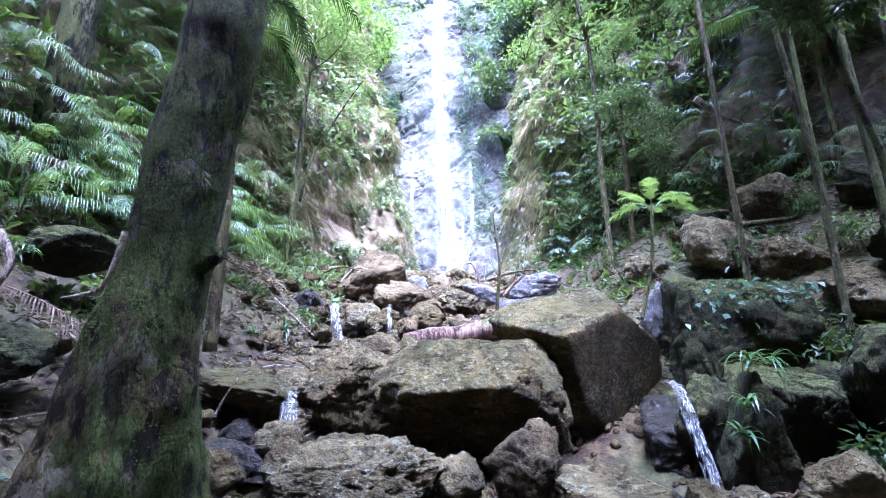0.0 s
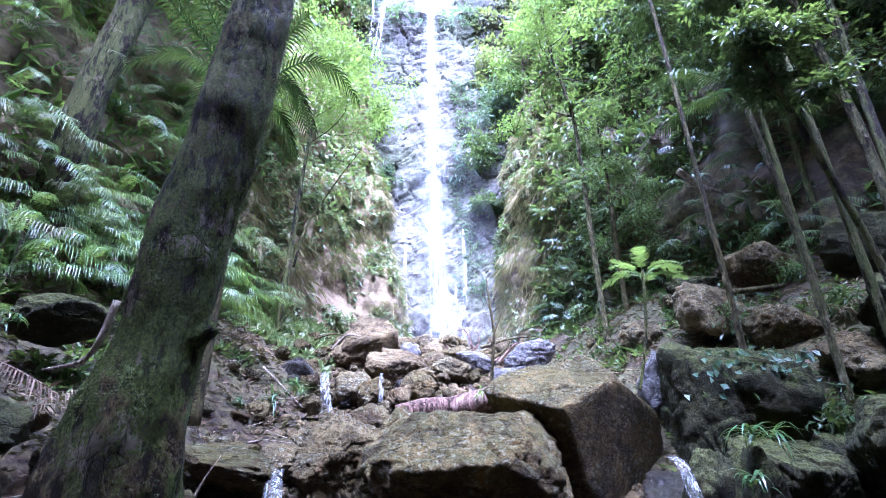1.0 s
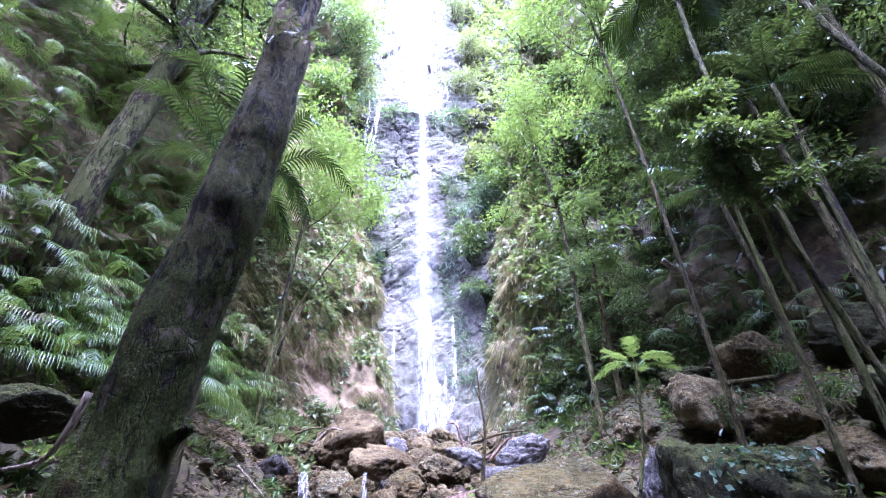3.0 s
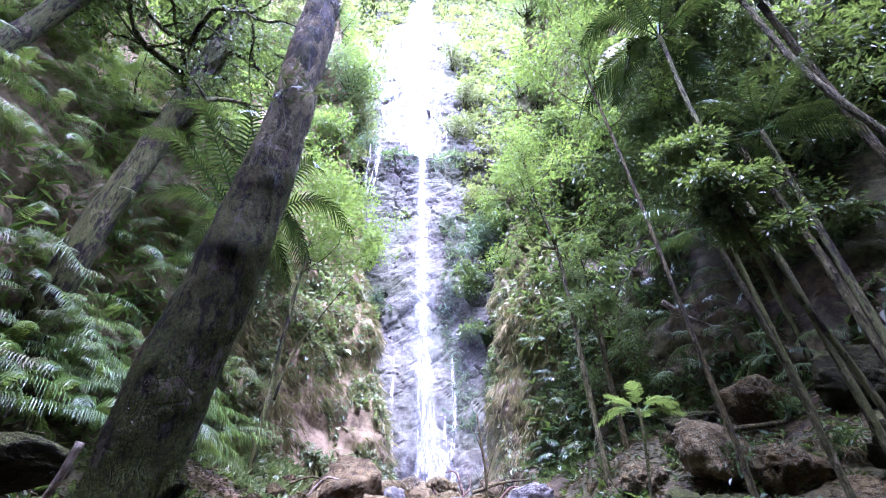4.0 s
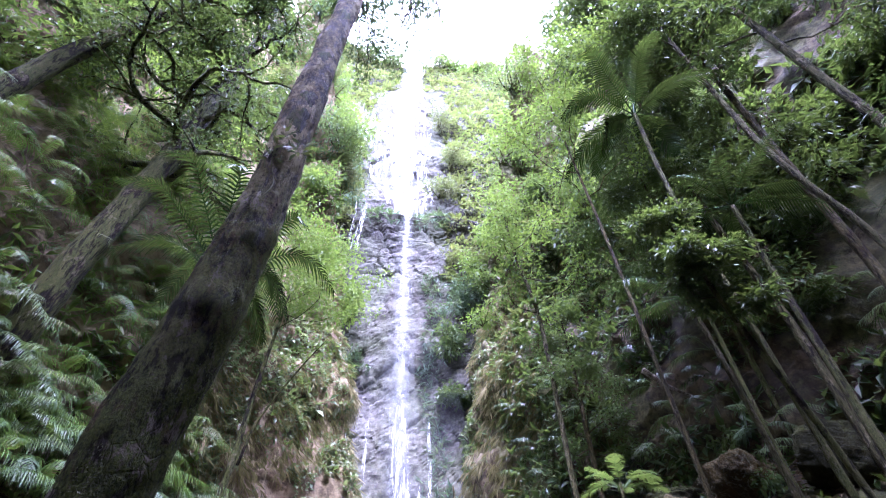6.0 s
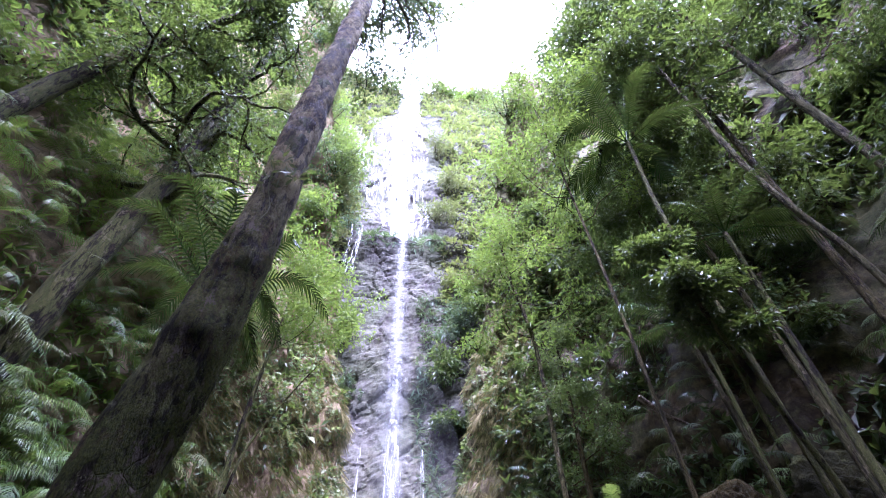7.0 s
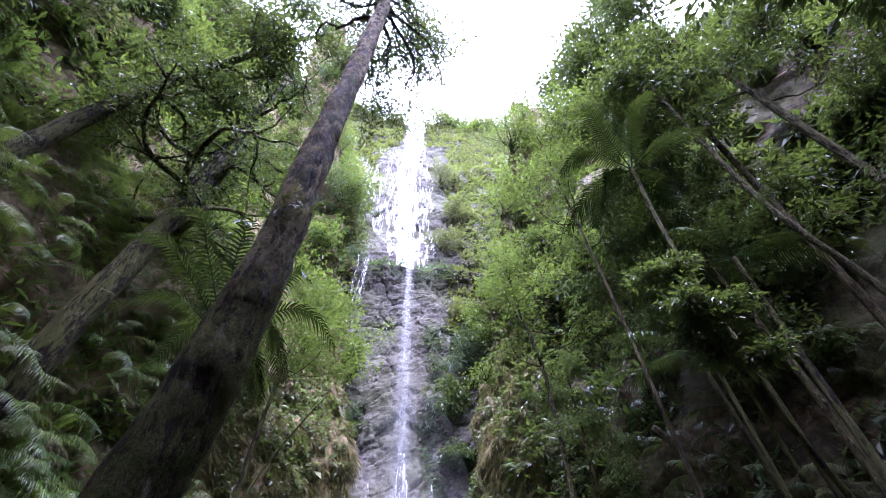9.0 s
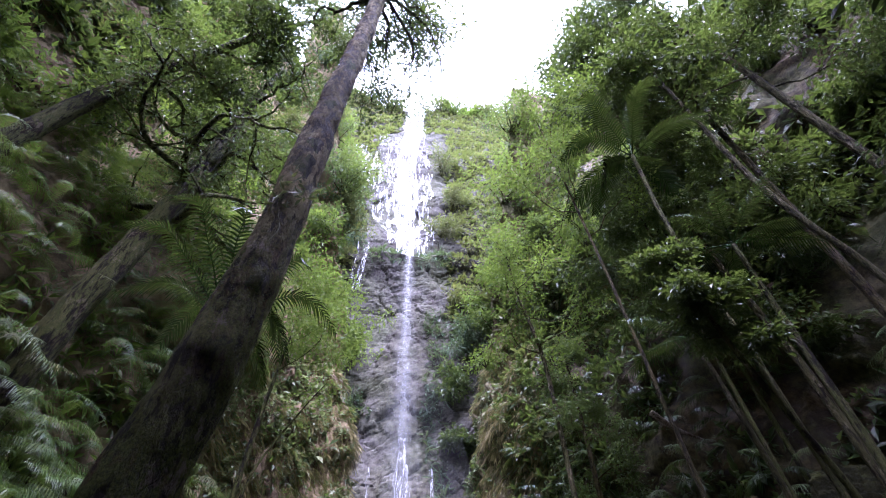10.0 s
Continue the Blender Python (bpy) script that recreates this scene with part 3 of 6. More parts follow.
# the near right part is darkened: tree shade put into its colour
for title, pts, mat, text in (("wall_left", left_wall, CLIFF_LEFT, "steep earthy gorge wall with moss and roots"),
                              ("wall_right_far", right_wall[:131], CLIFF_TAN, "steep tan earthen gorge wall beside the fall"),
                              ("wall_right", right_wall[130:], CLIFF_RIGHT_SHADE, "steep gorge wall of dark rock and soil, darkened as shaded")):
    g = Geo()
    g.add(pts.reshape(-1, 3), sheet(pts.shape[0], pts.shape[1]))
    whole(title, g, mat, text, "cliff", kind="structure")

BACK_Z = [2, 4, 9, 14, 19.2, 20.8, 21.6, 30, 40, 51, 54]
BACK_Y = [16.6, 16.9, 17.3, 17.7, 17.9, 17.6, 18.9, 20.2, 21.9, 23.8, 27]


def back_y(x, z):
    """The face behind the fall: bedded, jointed, with a ledge two fifths of the way up."""
    x, z = np.asarray(x, float), np.asarray(z, float)
    p = np.stack([x, 0 * x, z], -1)
    y = np.interp(z + 0.5 * fbm(p, 0.5, 2, 31), BACK_Z, BACK_Y)
    y = y + 0.10 * np.abs(x - 0.2) ** 1.3 * (z > 21) * -0.25
    lean = np.stack([p[:, 0] + 0.45 * p[:, 2], p[:, 1], p[:, 2] - 0.35 * p[:, 0]], 1)
    warp = 0.28 * np.stack([fbm(p, 0.32, 2, 37), 0 * x, fbm(p, 0.32, 2, 39)], 1) + 0.03 * np.stack([fbm(p, 2.0, 3, 33), 0 * x, fbm(p, 2.0, 3, 35)], 1)
    val, joint = blocks(lean * (0.34, 1, 0.22) + warp, 41)
    y = y - 0.26 * (val - 0.5) + 0.10 * np.exp(-joint * 30)
    val, joint = blocks(lean * (0.9, 1, 0.8) + 0.9 * warp, 47)
    y = y - 0.09 * (val - 0.5) + 0.03 * np.exp(-joint * 18)
    beds = 0.7 * np.exp(-((z - 18.6) / 2.4) ** 2) + 0.5 * (z > 22)
    val, joint = blocks(p * (0.8, 1, 3.4) + 1.2 * warp, 49)
    y = y - beds * (0.11 * (val - 0.5) - 0.03 * np.exp(-joint * 12))
    return y + 0.30 * fbm(p, 0.3, 3, 53) + 0.07 * fbm(p, 1.6, 4, 57) + 0.03 * fbm(p, 6.0, 3, 59)


bx = np.linspace(-10, 11, 250)
bz = np.concatenate([np.linspace(1.5, 24, 280), np.linspace(24, 54, 170)[1:]])
gx, gz = np.meshgrid(bx, bz, indexing="ij")
back_wall = np.stack([gx.ravel(), back_y(gx.ravel(), gz.ravel()), gz.ravel()], 1).reshape(len(bx), len(bz), 3)
g = Geo()
g.add(back_wall.reshape(-1, 3), sheet(len(bx), len(bz)))
whole("wall_back", g, CLIFF_FALL, "tall wet grey rock face with bedded ledges", "cliff", kind="structure", smooth=False)
# unseen wall added behind the viewer, to keep sky light off the near creek
REAR_BASE = [(15, -8), (8, -9), (0, -9.5), (-7, -9), (-13, -7)]
rear_wall = wall_points([(a, b) for a, b in REAR_BASE], [26, 24, 26], lambda h: -0.0 * h, 60, 40, 0.6, 83)
g = Geo()
g.add(rear_wall.reshape(-1, 3), sheet(60, 40))
whole("rear_light_block", g, CLIFF_RIGHT_SHADE, "unseen wall added behind the viewer to block sky light", "cliff", kind="structure")

# ---- boulders and stones ----
def ball(n):
    """A sphere of quads: a cube's faces, blown up."""
    u = np.tan(np.linspace(-np.pi / 4, np.pi / 4, n + 1))
    a, b = np.meshgrid(u, u, indexing="ij")
    v, q = [], []
    base = sheet(n + 1, n + 1)
    for k in range(6):
        c = np.ones_like(a)
        axes = [(c, a, b), (-c, b, a), (b, c, a), (a, -c, b), (a, b, c), (b, a, -c)][k]
        v.append(np.stack(axes, -1).reshape(-1, 3))
        q.append(base + k * (n + 1) ** 2)
    v, q = unit(np.concatenate(v)), np.concatenate(q)
    _, first, back = np.unique(np.round(v, 5), axis=0, return_index=True, return_inverse=True)
    return v[first], back.reshape(-1)[q]


BALLS = {n: ball(n) for n in (10, 16, 28, 44, 60)}


def stone_geo(size, seed, faces=11, cuts=(), detail=28, sharp=14.0, rough=0.05, strata=0.0):
    """A broken boulder: a solid cut by planes, its edges worn round, its faces pitted. cuts: (normal, distance) in half sizes."""
    r = np.random.default_rng(seed)
    d, q = BALLS[detail]
    nor = [unit(np.array(c[0], float)) for c in cuts]
    dis = [c[1] for c in cuts]
    for w in any_way(faces, r):
        nor.append(w)
        dis.append(0.72 + 0.25 * r.random())
    nor, dis = np.array(nor), np.array(dis)
    k = np.maximum(d @ nor.T, 1e-3) / dis
    k = np.maximum(k, 0.0)
    rad = 1.0 / (np.sum(k ** sharp, axis=1) ** (1 / sharp))
    rad = np.minimum(rad, 1.25 if size is not None else 9.0)
    v = d * rad[:, None]
    off = seed * 3.7
    v = v * (1 + rough * (1.3 * fbm(v + off, 1.7, 3, 5) + 0.7 * fbm(v + off, 5.0, 3, 6) + 0.3 * fbm(v + off, 14.0, 2, 8)))[:, None]
    if detail > 10:
        cell, seam = blocks(v * 2.3 + off + 0.25 * fbm(v + off, 2.0, 2, 14)[:, None], seed)
        v = v * (1 + 2.2 * rough * (cell - 0.5) - 0.7 * rough * np.exp(-seam * 12))[:, None]
        cell, seam = blocks(v * 5.5 + off + 0.25 * fbm(v + off, 4.0, 2, 15)[:, None], seed + 1)
        v = v * (1 + 0.9 * rough * (cell - 0.5) - 0.3 * rough * np.exp(-seam * 10))[:, None]
    if detail > 16:
        ridge = (1 - np.abs(fbm(v + off, 2.6, 4, 12))) ** 3
        v = v * (1 - 0.5 * rough * ridge + 0.22 * rough * fbm(v + off, 24.0, 2, 13))[:, None]
    if strata:
        lay = np.round(v[:, 2] * 6 + fbm(v + off, 1.5, 2, 7))
        v = v * (1 + strata * (lattice(lay.astype(int), lay.astype(int) * 0, lay.astype(int) * 0, seed) - 0.5))[:, None] * 1.0
    if size is None:
        return v, q
    lo, hi = v.min(0), v.max(0)
    v = (v - (lo + hi) / 2) / (hi - lo) * np.asarray(size, float)
    return v, q


def turned(v, rx=0, ry=0, rz=0):
    return v @ np.array(Euler([radians(a) for a in (rx, ry, rz)]).to_matrix()).T


def boulder(name, at, size, mat, label, seed, turn=(0, 0, 0), faces=11, cuts=(), detail=28, sharp=14.0, rough=0.05, strata=0.0, group="boulders in the creek"):
    v, q = stone_geo(size, seed, faces, cuts, detail, sharp, rough, strata)
    g = Geo()
    g.add(turned(v, *turn), q)
    ob = new(name, g.mesh(name, mat))
    ob.location = at
    return tagged(ob, label, "rock", group)


# the leaning boulder: a broad flat top that slopes to the creek, cut away steeply below
boulder("boulder", (2.1, 6.2, 1.35), None, ROCK_OLIVE, "huge angular boulder with pale flat top and dark undercut side", 3, (0, 0, 0), 0,
        [((-0.121, -0.523, 0.844), 0.877), ((0.564, -0.780, -0.275), 0.15), ((-0.574, -0.541, -0.615), 0.62), ((0.05, -0.62, -0.78), 0.50), ((0.64, -0.238, 0.731), 0.76), ((-0.10, 0.55, 0.83), 0.97), ((0.95, -0.2, 0.2), 0.85), ((0, 1, 0), 0.9), ((0, 0, -1), 1.2), ((-0.7, 0.7, 0), 0.9)], 60, 60, 0.018)
boulder("boulder", (0.28, 5.35, 1.14), None, ROCK_OLIVE, "broad lichen-spotted boulder beside the dark hollow", 5, (0, 0, 0), 0,
        [((-0.10, -0.55, 0.83), 0.54), ((-0.50, -0.2, 0.84), 0.66), ((0.62, -0.35, 0.70), 0.80), ((0, -0.75, -0.66), 0.52), ((-1, -0.3, 0), 1.05), ((1, -0.15, 0.1), 1.05), ((0, 1, 0), 0.8),
         ((0, 0, -1), 0.62), ((0, 0, 1), 0.62), ((-0.6, -0.75, -0.2), 0.95), ((0.5, -0.85, 0.1), 0.85)], 60, 34, 0.045)
boulder("boulder", (0.70, 4.25, 0.66), (0.66, 0.70, 0.80), ROCK_BROWN, "upright blocky brown boulder in the creek", 8, (8, 14, 25), 5,
        [((-0.3, -0.5, 0.8), 0.7), ((0.6, -0.6, 0.4), 0.72), ((-0.8, -0.4, -0.1), 0.7)], 28, 20, 0.06)
boulder("boulder", (-1.15, 6.1, 1.17), (1.2, 1.2, 1.22), ROCK_OCHRE, "blocky ochre boulder beside the small fall", 13, (0, -8, 10), 4,
        [((-0.45, -0.55, 0.7), 0.62), ((0.5, -0.3, 0.8), 0.72), ((-0.1, -0.95, -0.2), 0.70), ((0.8, -0.5, 0.1), 0.8)], 60, 20, 0.06)
boulder("boulder", (-0.80, 4.0, 0.50), (1.55, 1.25, 0.82), ROCK_GREY, "pale grey lichened slab in the creek", 17, (6, 4, -12), 5,
        [((0.05, -0.35, 0.94), 0.70), ((-0.6, -0.5, 0.5), 0.75), ((0.7, -0.4, 0.4), 0.8)], 60, 18, 0.07)
boulder("boulder", (0.14, 4.15, 0.55), (0.46, 0.5, 0.46), ROCK_GREY, "small layered grey stone with green lichen", 19, (0, 10, 20), 6, [((0, -0.4, 0.9), 0.7)], 16, 18, 0.06, 0.12)
boulder("boulder", (1.36, 4.05, 0.40), (1.02, 0.8, 0.52), ROCK_GREY, "low grey boulder at the water's edge", 23, (0, 6, 0), 7, [((-0.2, -0.3, 0.9), 0.66)], 28, 16, 0.06)
boulder("boulder", (-2.25, 5.45, 1.18), (1.15, 1.0, 0.42), ROCK_OLIVE, "flat mossy ledge stone above a dark hollow", 29, (0, 10, 0), 6, [((0, -0.3, 0.95), 0.7), ((0, -0.8, -0.6), 0.7)], 28, 16, 0.05)
boulder("boulder", (-1.38, 4.5, 0.62), (0.46, 0.5, 0.50), ROCK_BROWN, "wet reddish brown stone under the small fall", 31, (0, 0, 10), 8, (), 28, 12, 0.05)
boulder("boulder", (-1.95, 4.5, 0.60), (0.72, 0.6, 0.42), ROCK_WET_SHADE, "wet dark stone in the stream", 37, (0, 8, 15), 8, (), 28, 14, 0.06)
boulder("boulder", (4.2, 6.5, 1.40), (2.3, 2.1, 2.75), ROCK_MOSS_SHADE, "large mossy boulder overgrown with creepers", 41, (0, 0, 0), 4,
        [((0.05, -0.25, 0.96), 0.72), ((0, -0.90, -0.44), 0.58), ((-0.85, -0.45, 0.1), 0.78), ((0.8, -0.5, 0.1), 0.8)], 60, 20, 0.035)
boulder("boulder", (4.40, 5.35, 1.15), (0.66, 0.8, 0.78), ROCK_MOSS_SHADE, "blocky mossy boulder on the dark bank", 43, (0, 10, 20), 7)
boulder("boulder", (3.42, 4.25, 0.55), (0.60, 0.6, 0.50), ROCK_OCHRE, "tan boulder in the shaded bank", 47, (0, -8, 30), 7)
boulder("boulder", (4.80, 8.0, 3.45), (1.2, 1.1, 1.1), ROCK_GREY, "squarish lichened boulder on the bank", 53, (0, 5, 12), 6, [((0, -0.3, 0.95), 0.75), ((0, -1, 0), 0.7)])
boulder("boulder", (5.34, 7.0, 2.90), (1.1, 1.0, 0.85), ROCK_OLIVE, "mossy slab leaning on the bank", 59, (0, 24, 0), 7)
boulder("boulder", (5.35, 6.0, 2.35), (0.95, 1.0, 0.8), ROCK_OCHRE, "rounded boulder in the undergrowth", 61, (0, 0, 0), 9)
boulder("boulder", (-4.04, 5.0, 2.68), (0.86, 0.8, 0.56), ROCK_MOSS_SHADE, "dark rounded boulder on the leaf litter", 67, (0, 4, 0), 8, (), 28, 10, 0.04)
boulder("boulder", (-3.20, 3.5, 1.60), (0.50, 0.6, 0.48), ROCK_MOSS_SHADE, "moss-covered stone beside the tree", 71, (0, 0, 0), 9)
boulder("boulder", (-1.75, 11.0, 3.35), (1.8, 1.5, 1.45), ROCK_BROWN, "big ochre brown boulder at the foot of the bank", 73, (0, -16, 0), 5, [((-0.5, -0.4, 0.76), 0.66), ((0.3, -0.6, 0.7), 0.75)], 28, 14, 0.05)
boulder("boulder", (-0.74, 9.5, 2.55), (1.4, 1.2, 1.0), ROCK_BROWN, "wedge-shaped brown boulder with dark hollow side", 79, (0, 12, 0), 5, [((-0.2, -0.5, 0.84), 0.66), ((0.6, -0.75, -0.2), 0.6)], 28, 18, 0.05)
boulder("boulder", (-1.48, 8.9, 2.18), (1.1, 0.9, 0.72), ROCK_GREY, "rounded pale boulder between two small falls", 83, (0, 0, 0), 8)
boulder("boulder", (-2.62, 9.0, 2.45), (0.8, 0.7, 0.7), ROCK_WET_SHADE, "dark wet boulder above the small pool", 89, (0, 0, 0), 8)
boulder("boulder", (-0.35, 8.5, 2.18), (0.64, 0.6, 0.58), ROCK_OLIVE, "mossy olive boulder in the creek", 97, (0, 0, 20), 8)
boulder("boulder", (-0.47, 7.0, 1.50), (0.76, 0.7, 0.70), ROCK_OLIVE, "olive brown boulder beside the log", 101, (0, -12, 0), 7)
boulder("boulder", (-0.62, 8.0, 2.0), (0.42, 0.4, 0.44), ROCK_BROWN, "small brown stone in the creek", 103, (0, 0, 0), 8)
boulder("boulder", (-2.72, 7.5, 1.72), (0.58, 0.6, 0.50), ROCK_OCHRE, "tan boulder beside strap-leaved plants", 107, (0, 10, 0), 8)
boulder("boulder", (-2.95, 6.5, 1.28), (0.70, 0.7, 0.50), ROCK_GREY, "pale stone on the bank of the stream", 109, (0, 0, 0), 8)
boulder("boulder", (1.97, 10.0, 2.88), (1.15, 1.0, 0.72), ROCK_BLUE, "smooth blue-grey boulder near the fall", 113, (0, -10, 0), 7)
boulder("boulder", (1.27, 8.5, 2.34), (0.62, 0.6, 0.56), ROCK_BLUE, "blue-grey slab behind the leaning boulder", 127, (0, -20, 0), 7)
boulder("boulder", (-1.41, 7.0, 1.50), (0.46, 0.4, 0.36), ROCK_OLIVE, "small mossy stone by the pool", 131)
boulder("boulder", (-1.95, 6.3, 1.20), (0.56, 0.5, 0.46), ROCK_GREY, "grey stone in the stream", 137)
boulder("boulder", (3.37, 7.2, 2.2), (0.6, 0.7, 0.9), ROCK_BLUE, "grey boulder on the bank of the creek", 139)
boulder("boulder", (2.82, 5.35, 0.72), (0.62, 0.8, 1.30), ROCK_MOSS_SHADE, "dark mossy rock behind the side fall", 149, (0, 0, 0), 7, [((0, -0.9, -0.4), 0.6)], 28, 16, 0.05)
boulder("boulder", (2.37, 8.0, 1.95), (0.62, 0.5, 0.46), ROCK_BLUE, "small grey boulder in the creek", 151)
boulder("boulder", (-1.60, 6.6, 1.22), (0.40, 0.4, 0.42), ROCK_OCHRE, "small tan stone in the creek", 157)
boulder("boulder", (2.57, 4.2, 0.30), (0.66, 0.6, 0.42), ROCK_GREY, "flat grey stone below the side fall", 163, (0, 5, 0))
boulder("boulder", (-2.14, 5.2, 0.76), (0.42, 0.5, 0.34), ROCK_WET_SHADE, "wet stone in the hollow", 167)
boulder("boulder", (-1.05, 7.4, 1.68), (0.48, 0.4, 0.36), ROCK_GREY, "pale mottled stone by the pool", 173)
boulder("boulder", (4.65, 11.0, 3.2), (1.5, 1.2, 0.85), ROCK_GREY, "grey boulder below the cliff", 179)
boulder("boulder", (-3.5, 10.5, 3.0), (0.85, 0.8, 0.55), ROCK_MOSS_SHADE, "mossy boulder at the foot of the bank", 181)
boulder("boulder", (0.89, 11.0, 2.88), (0.85, 0.8, 0.62), ROCK_BLUE, "wet grey boulder near the fall", 191)
boulder("boulder", (0.08, 11.5, 2.8), (0.88, 0.8, 0.58), ROCK_BROWN, "brown boulder near the fall", 193)
# near-black rocks laid in the hollows; their colour holds the shade
boulder("boulder", (3.05, 6.0, 0.55), (1.5, 1.6, 1.1), ROCK_WET_SHADE, "wet bedrock, blackened for the shade under the bank", 197, (0, 0, 0), 8)
boulder("boulder", (1.55, 6.6, 0.6), (1.6, 1.0, 1.0), ROCK_WET_SHADE, "rock blackened for the shade at the back of the hollow", 199, (0, 0, 0), 8)
boulder("boulder", (-2.4, 6.1, 0.75), (1.2, 0.8, 0.7), ROCK_WET_SHADE, "wet rock blackened for the shade of the stream hollow", 211, (0, 0, 0), 8)
boulder("boulder", (0.3, 5.9, 0.5), (1.7, 1.1, 0.7), ROCK_WET_SHADE, "bedrock blackened for the shade beneath the broad boulder", 223, (0, 0, 0), 8)

# rocks of the near bank: moss, with the bank's shade in their colour
boulder("boulder", (3.75, 5.35, 0.75), (1.5, 1.1, 1.5), ROCK_MOSS_SHADE, "dark mossy rock under the overgrown boulder", 227, (0, 0, 12), 5, [((0, -0.85, -0.5), 0.6), ((0, -0.2, 0.95), 0.6)], 60, 18, 0.04)
boulder("boulder", (4.85, 4.75, 1.05), (1.6, 1.2, 1.7), ROCK_MOSS_SHADE, "big shaded mossy rock in the bank", 229, (0, 0, -10), 5, [((0, -0.85, -0.5), 0.6), ((0, -0.1, 0.98), 0.6)], 44, 16, 0.04)
boulder("boulder", (3.08, 4.9, 0.78), (0.7, 0.7, 1.3), ROCK_MOSS_SHADE, "dark mossy rock beside the side fall", 233, (0, 0, 0), 6, [((0, -0.9, -0.4), 0.6)])
boulder("boulder", (4.2, 4.2, 0.7), (0.9, 0.7, 0.7), ROCK_MOSS_SHADE, "shaded mossy stone at the foot of the bank", 239, (0, 10, 30), 8)
boulder("boulder", (6.1, 5.6, 2.9), (1.5, 1.2, 1.0), ROCK_MOSS_SHADE, "mossy rock among ferns on the slope", 241, (0, 14, 0), 8)
boulder("boulder", (6.2, 8.2, 4.3), (1.4, 1.2, 1.1), ROCK_OLIVE, "grey olive rock on the slope", 251, (0, -10, 20), 8)
boulder("boulder", (5.6, 9.6, 4.2), (1.3, 1.0, 1.0), ROCK_MOSS_SHADE, "mossy rock below the cliff", 257, (0, 8, 40), 8)
boulder("boulder", (7.0, 6.8, 4.2), (1.6, 1.2, 1.2), ROCK_MOSS_SHADE, "dark rock jutting from the slope", 263, (0, 18, 10), 8)
boulder("boulder", (4.1, 9.2, 3.2), (0.9, 0.8, 0.7), ROCK_GREY, "grey rock at the foot of the pale tree", 269, (0, 0, 0), 8)
# two black stones added over bare ground, as the shade of the hollow
boulder("boulder", (1.95, 4.75, 0.18), (1.0, 0.7, 0.42), ROCK_WET_SHADE, "added black rock standing for shade at the mouth of the hollow", 271, (0, 6, 10), 7)
boulder("boulder", (1.25, 4.8, 0.25), (0.7, 0.6, 0.42), ROCK_WET_SHADE, "added black stone standing for shade between the boulders", 277, (0, -5, 40), 7)
# loose stones of the creek bed: a few shapes, turned and scaled
STONES = []
for k, (mat, tone) in enumerate(((ROCK_GREY, "grey"), (ROCK_BROWN, "brown"), (ROCK_OLIVE, "mossy olive"), (ROCK_BLUE, "blue-grey"), (ROCK_OCHRE, "tan"), (ROCK_WET_SHADE, "dark wet"))):
    for shape in range(2):
        v, q = stone_geo((1, 0.85, 0.7), 300 + 7 * k + shape, 7, (), 28, 22, 0.06)
        g = Geo()
        g.add(v, q)
        STONES.append((g.mesh("stone", mat), f"loose {tone} stone in the creek bed"))


def stone(x, y, size, kind, r, sink=0.3, lift=0.0):
    me, text = STONES[kind]
    ob = new("stone", me)
    z = float(ground_z(np.array([x]), np.array([y]))[0])
    s = size * (0.8 + 0.4 * r.random(3))
    ob.matrix_basis = Matrix.LocRotScale((x, y, z + s[2] * 0.35 - s[2] * sink * 0.5 + lift), Euler((r.uniform(-0.4, 0.4), r.uniform(-0.4, 0.4), r.uniform(0, 6.28))), Vector(s))
    return tagged(ob, text, "stone", "loose stones in the creek bed")


r = np.random.default_rng(51)
for k in range(165):
    y = r.uniform(3.6, 12.5)
    half = np.interp(y, [3.6, 6, 10, 16], [3.0, 2.8, 2.4, 1.4])
    x = r.uniform(-half - 0.5, half) - 0.1
    if 0.9 < x and 4.5 < y < 6.6:
        y += 2.6
    size = float(np.clip(r.lognormal(-0.95, 0.4), 0.2, 0.8))
    stone(x, y, size, int(r.choice([0, 1, 2, 3, 4, 5, 4, 8, 9, 10, 5, 2])), r, 0.3, r.uniform(0, 0.12))
for k in range(92):
    x, y = (r.uniform(-6, -2.4), r.uniform(3.0, 10.5)) if k % 3 == 0 else (r.uniform(2.8, 8.0), r.uniform(3.5, 12))
    stone(x, y, float(np.clip(r.lognormal(-1.2, 0.45), 0.15, 0.7)), int(r.choice([0, 1, 4, 5, 4, 2, 3 + 1])), r, 0.5)

# the jumble below the foot of the fall
for k in range(40):
    y = r.uniform(11.5, 15.6)
    stone(r.uniform(-1.2, 1.9) + 0.1, y, r.uniform(0.35, 0.95), int(r.choice([1, 2, 3, 6, 7, 0, 8])), r, 0.1)

# shingle between the stones
g = Geo()
r = np.random.default_rng(52)
lo_v, lo_q = ball(3)
for k in range(2600):
    y = r.uniform(3.2, 15.5)
    x = r.uniform(-2.6, 2.7)
    s = r.uniform(0.03, 0.10)
    z = 0.0
    vv = lo_v * s * r.uniform(0.5, 1.1, 3)
    g.add(turned(vv, 0, r.uniform(-30, 30), r.uniform(0, 360)) + (x, y, 0), lo_q)
pts = np.concatenate(g.v)
cent = pts.reshape(2600, -1, 3).mean(1)
dz = ground_z(cent[:, 0], cent[:, 1])
g.v = [(pts.reshape(2600, -1, 3) + np.stack([0 * dz, 0 * dz, dz + 0.01], 1)[:, None, :]).reshape(-1, 3)]
whole("shingle", g, ROCK_BROWN, "brown and grey shingle between the creek stones", "gravel", kind="stuff")

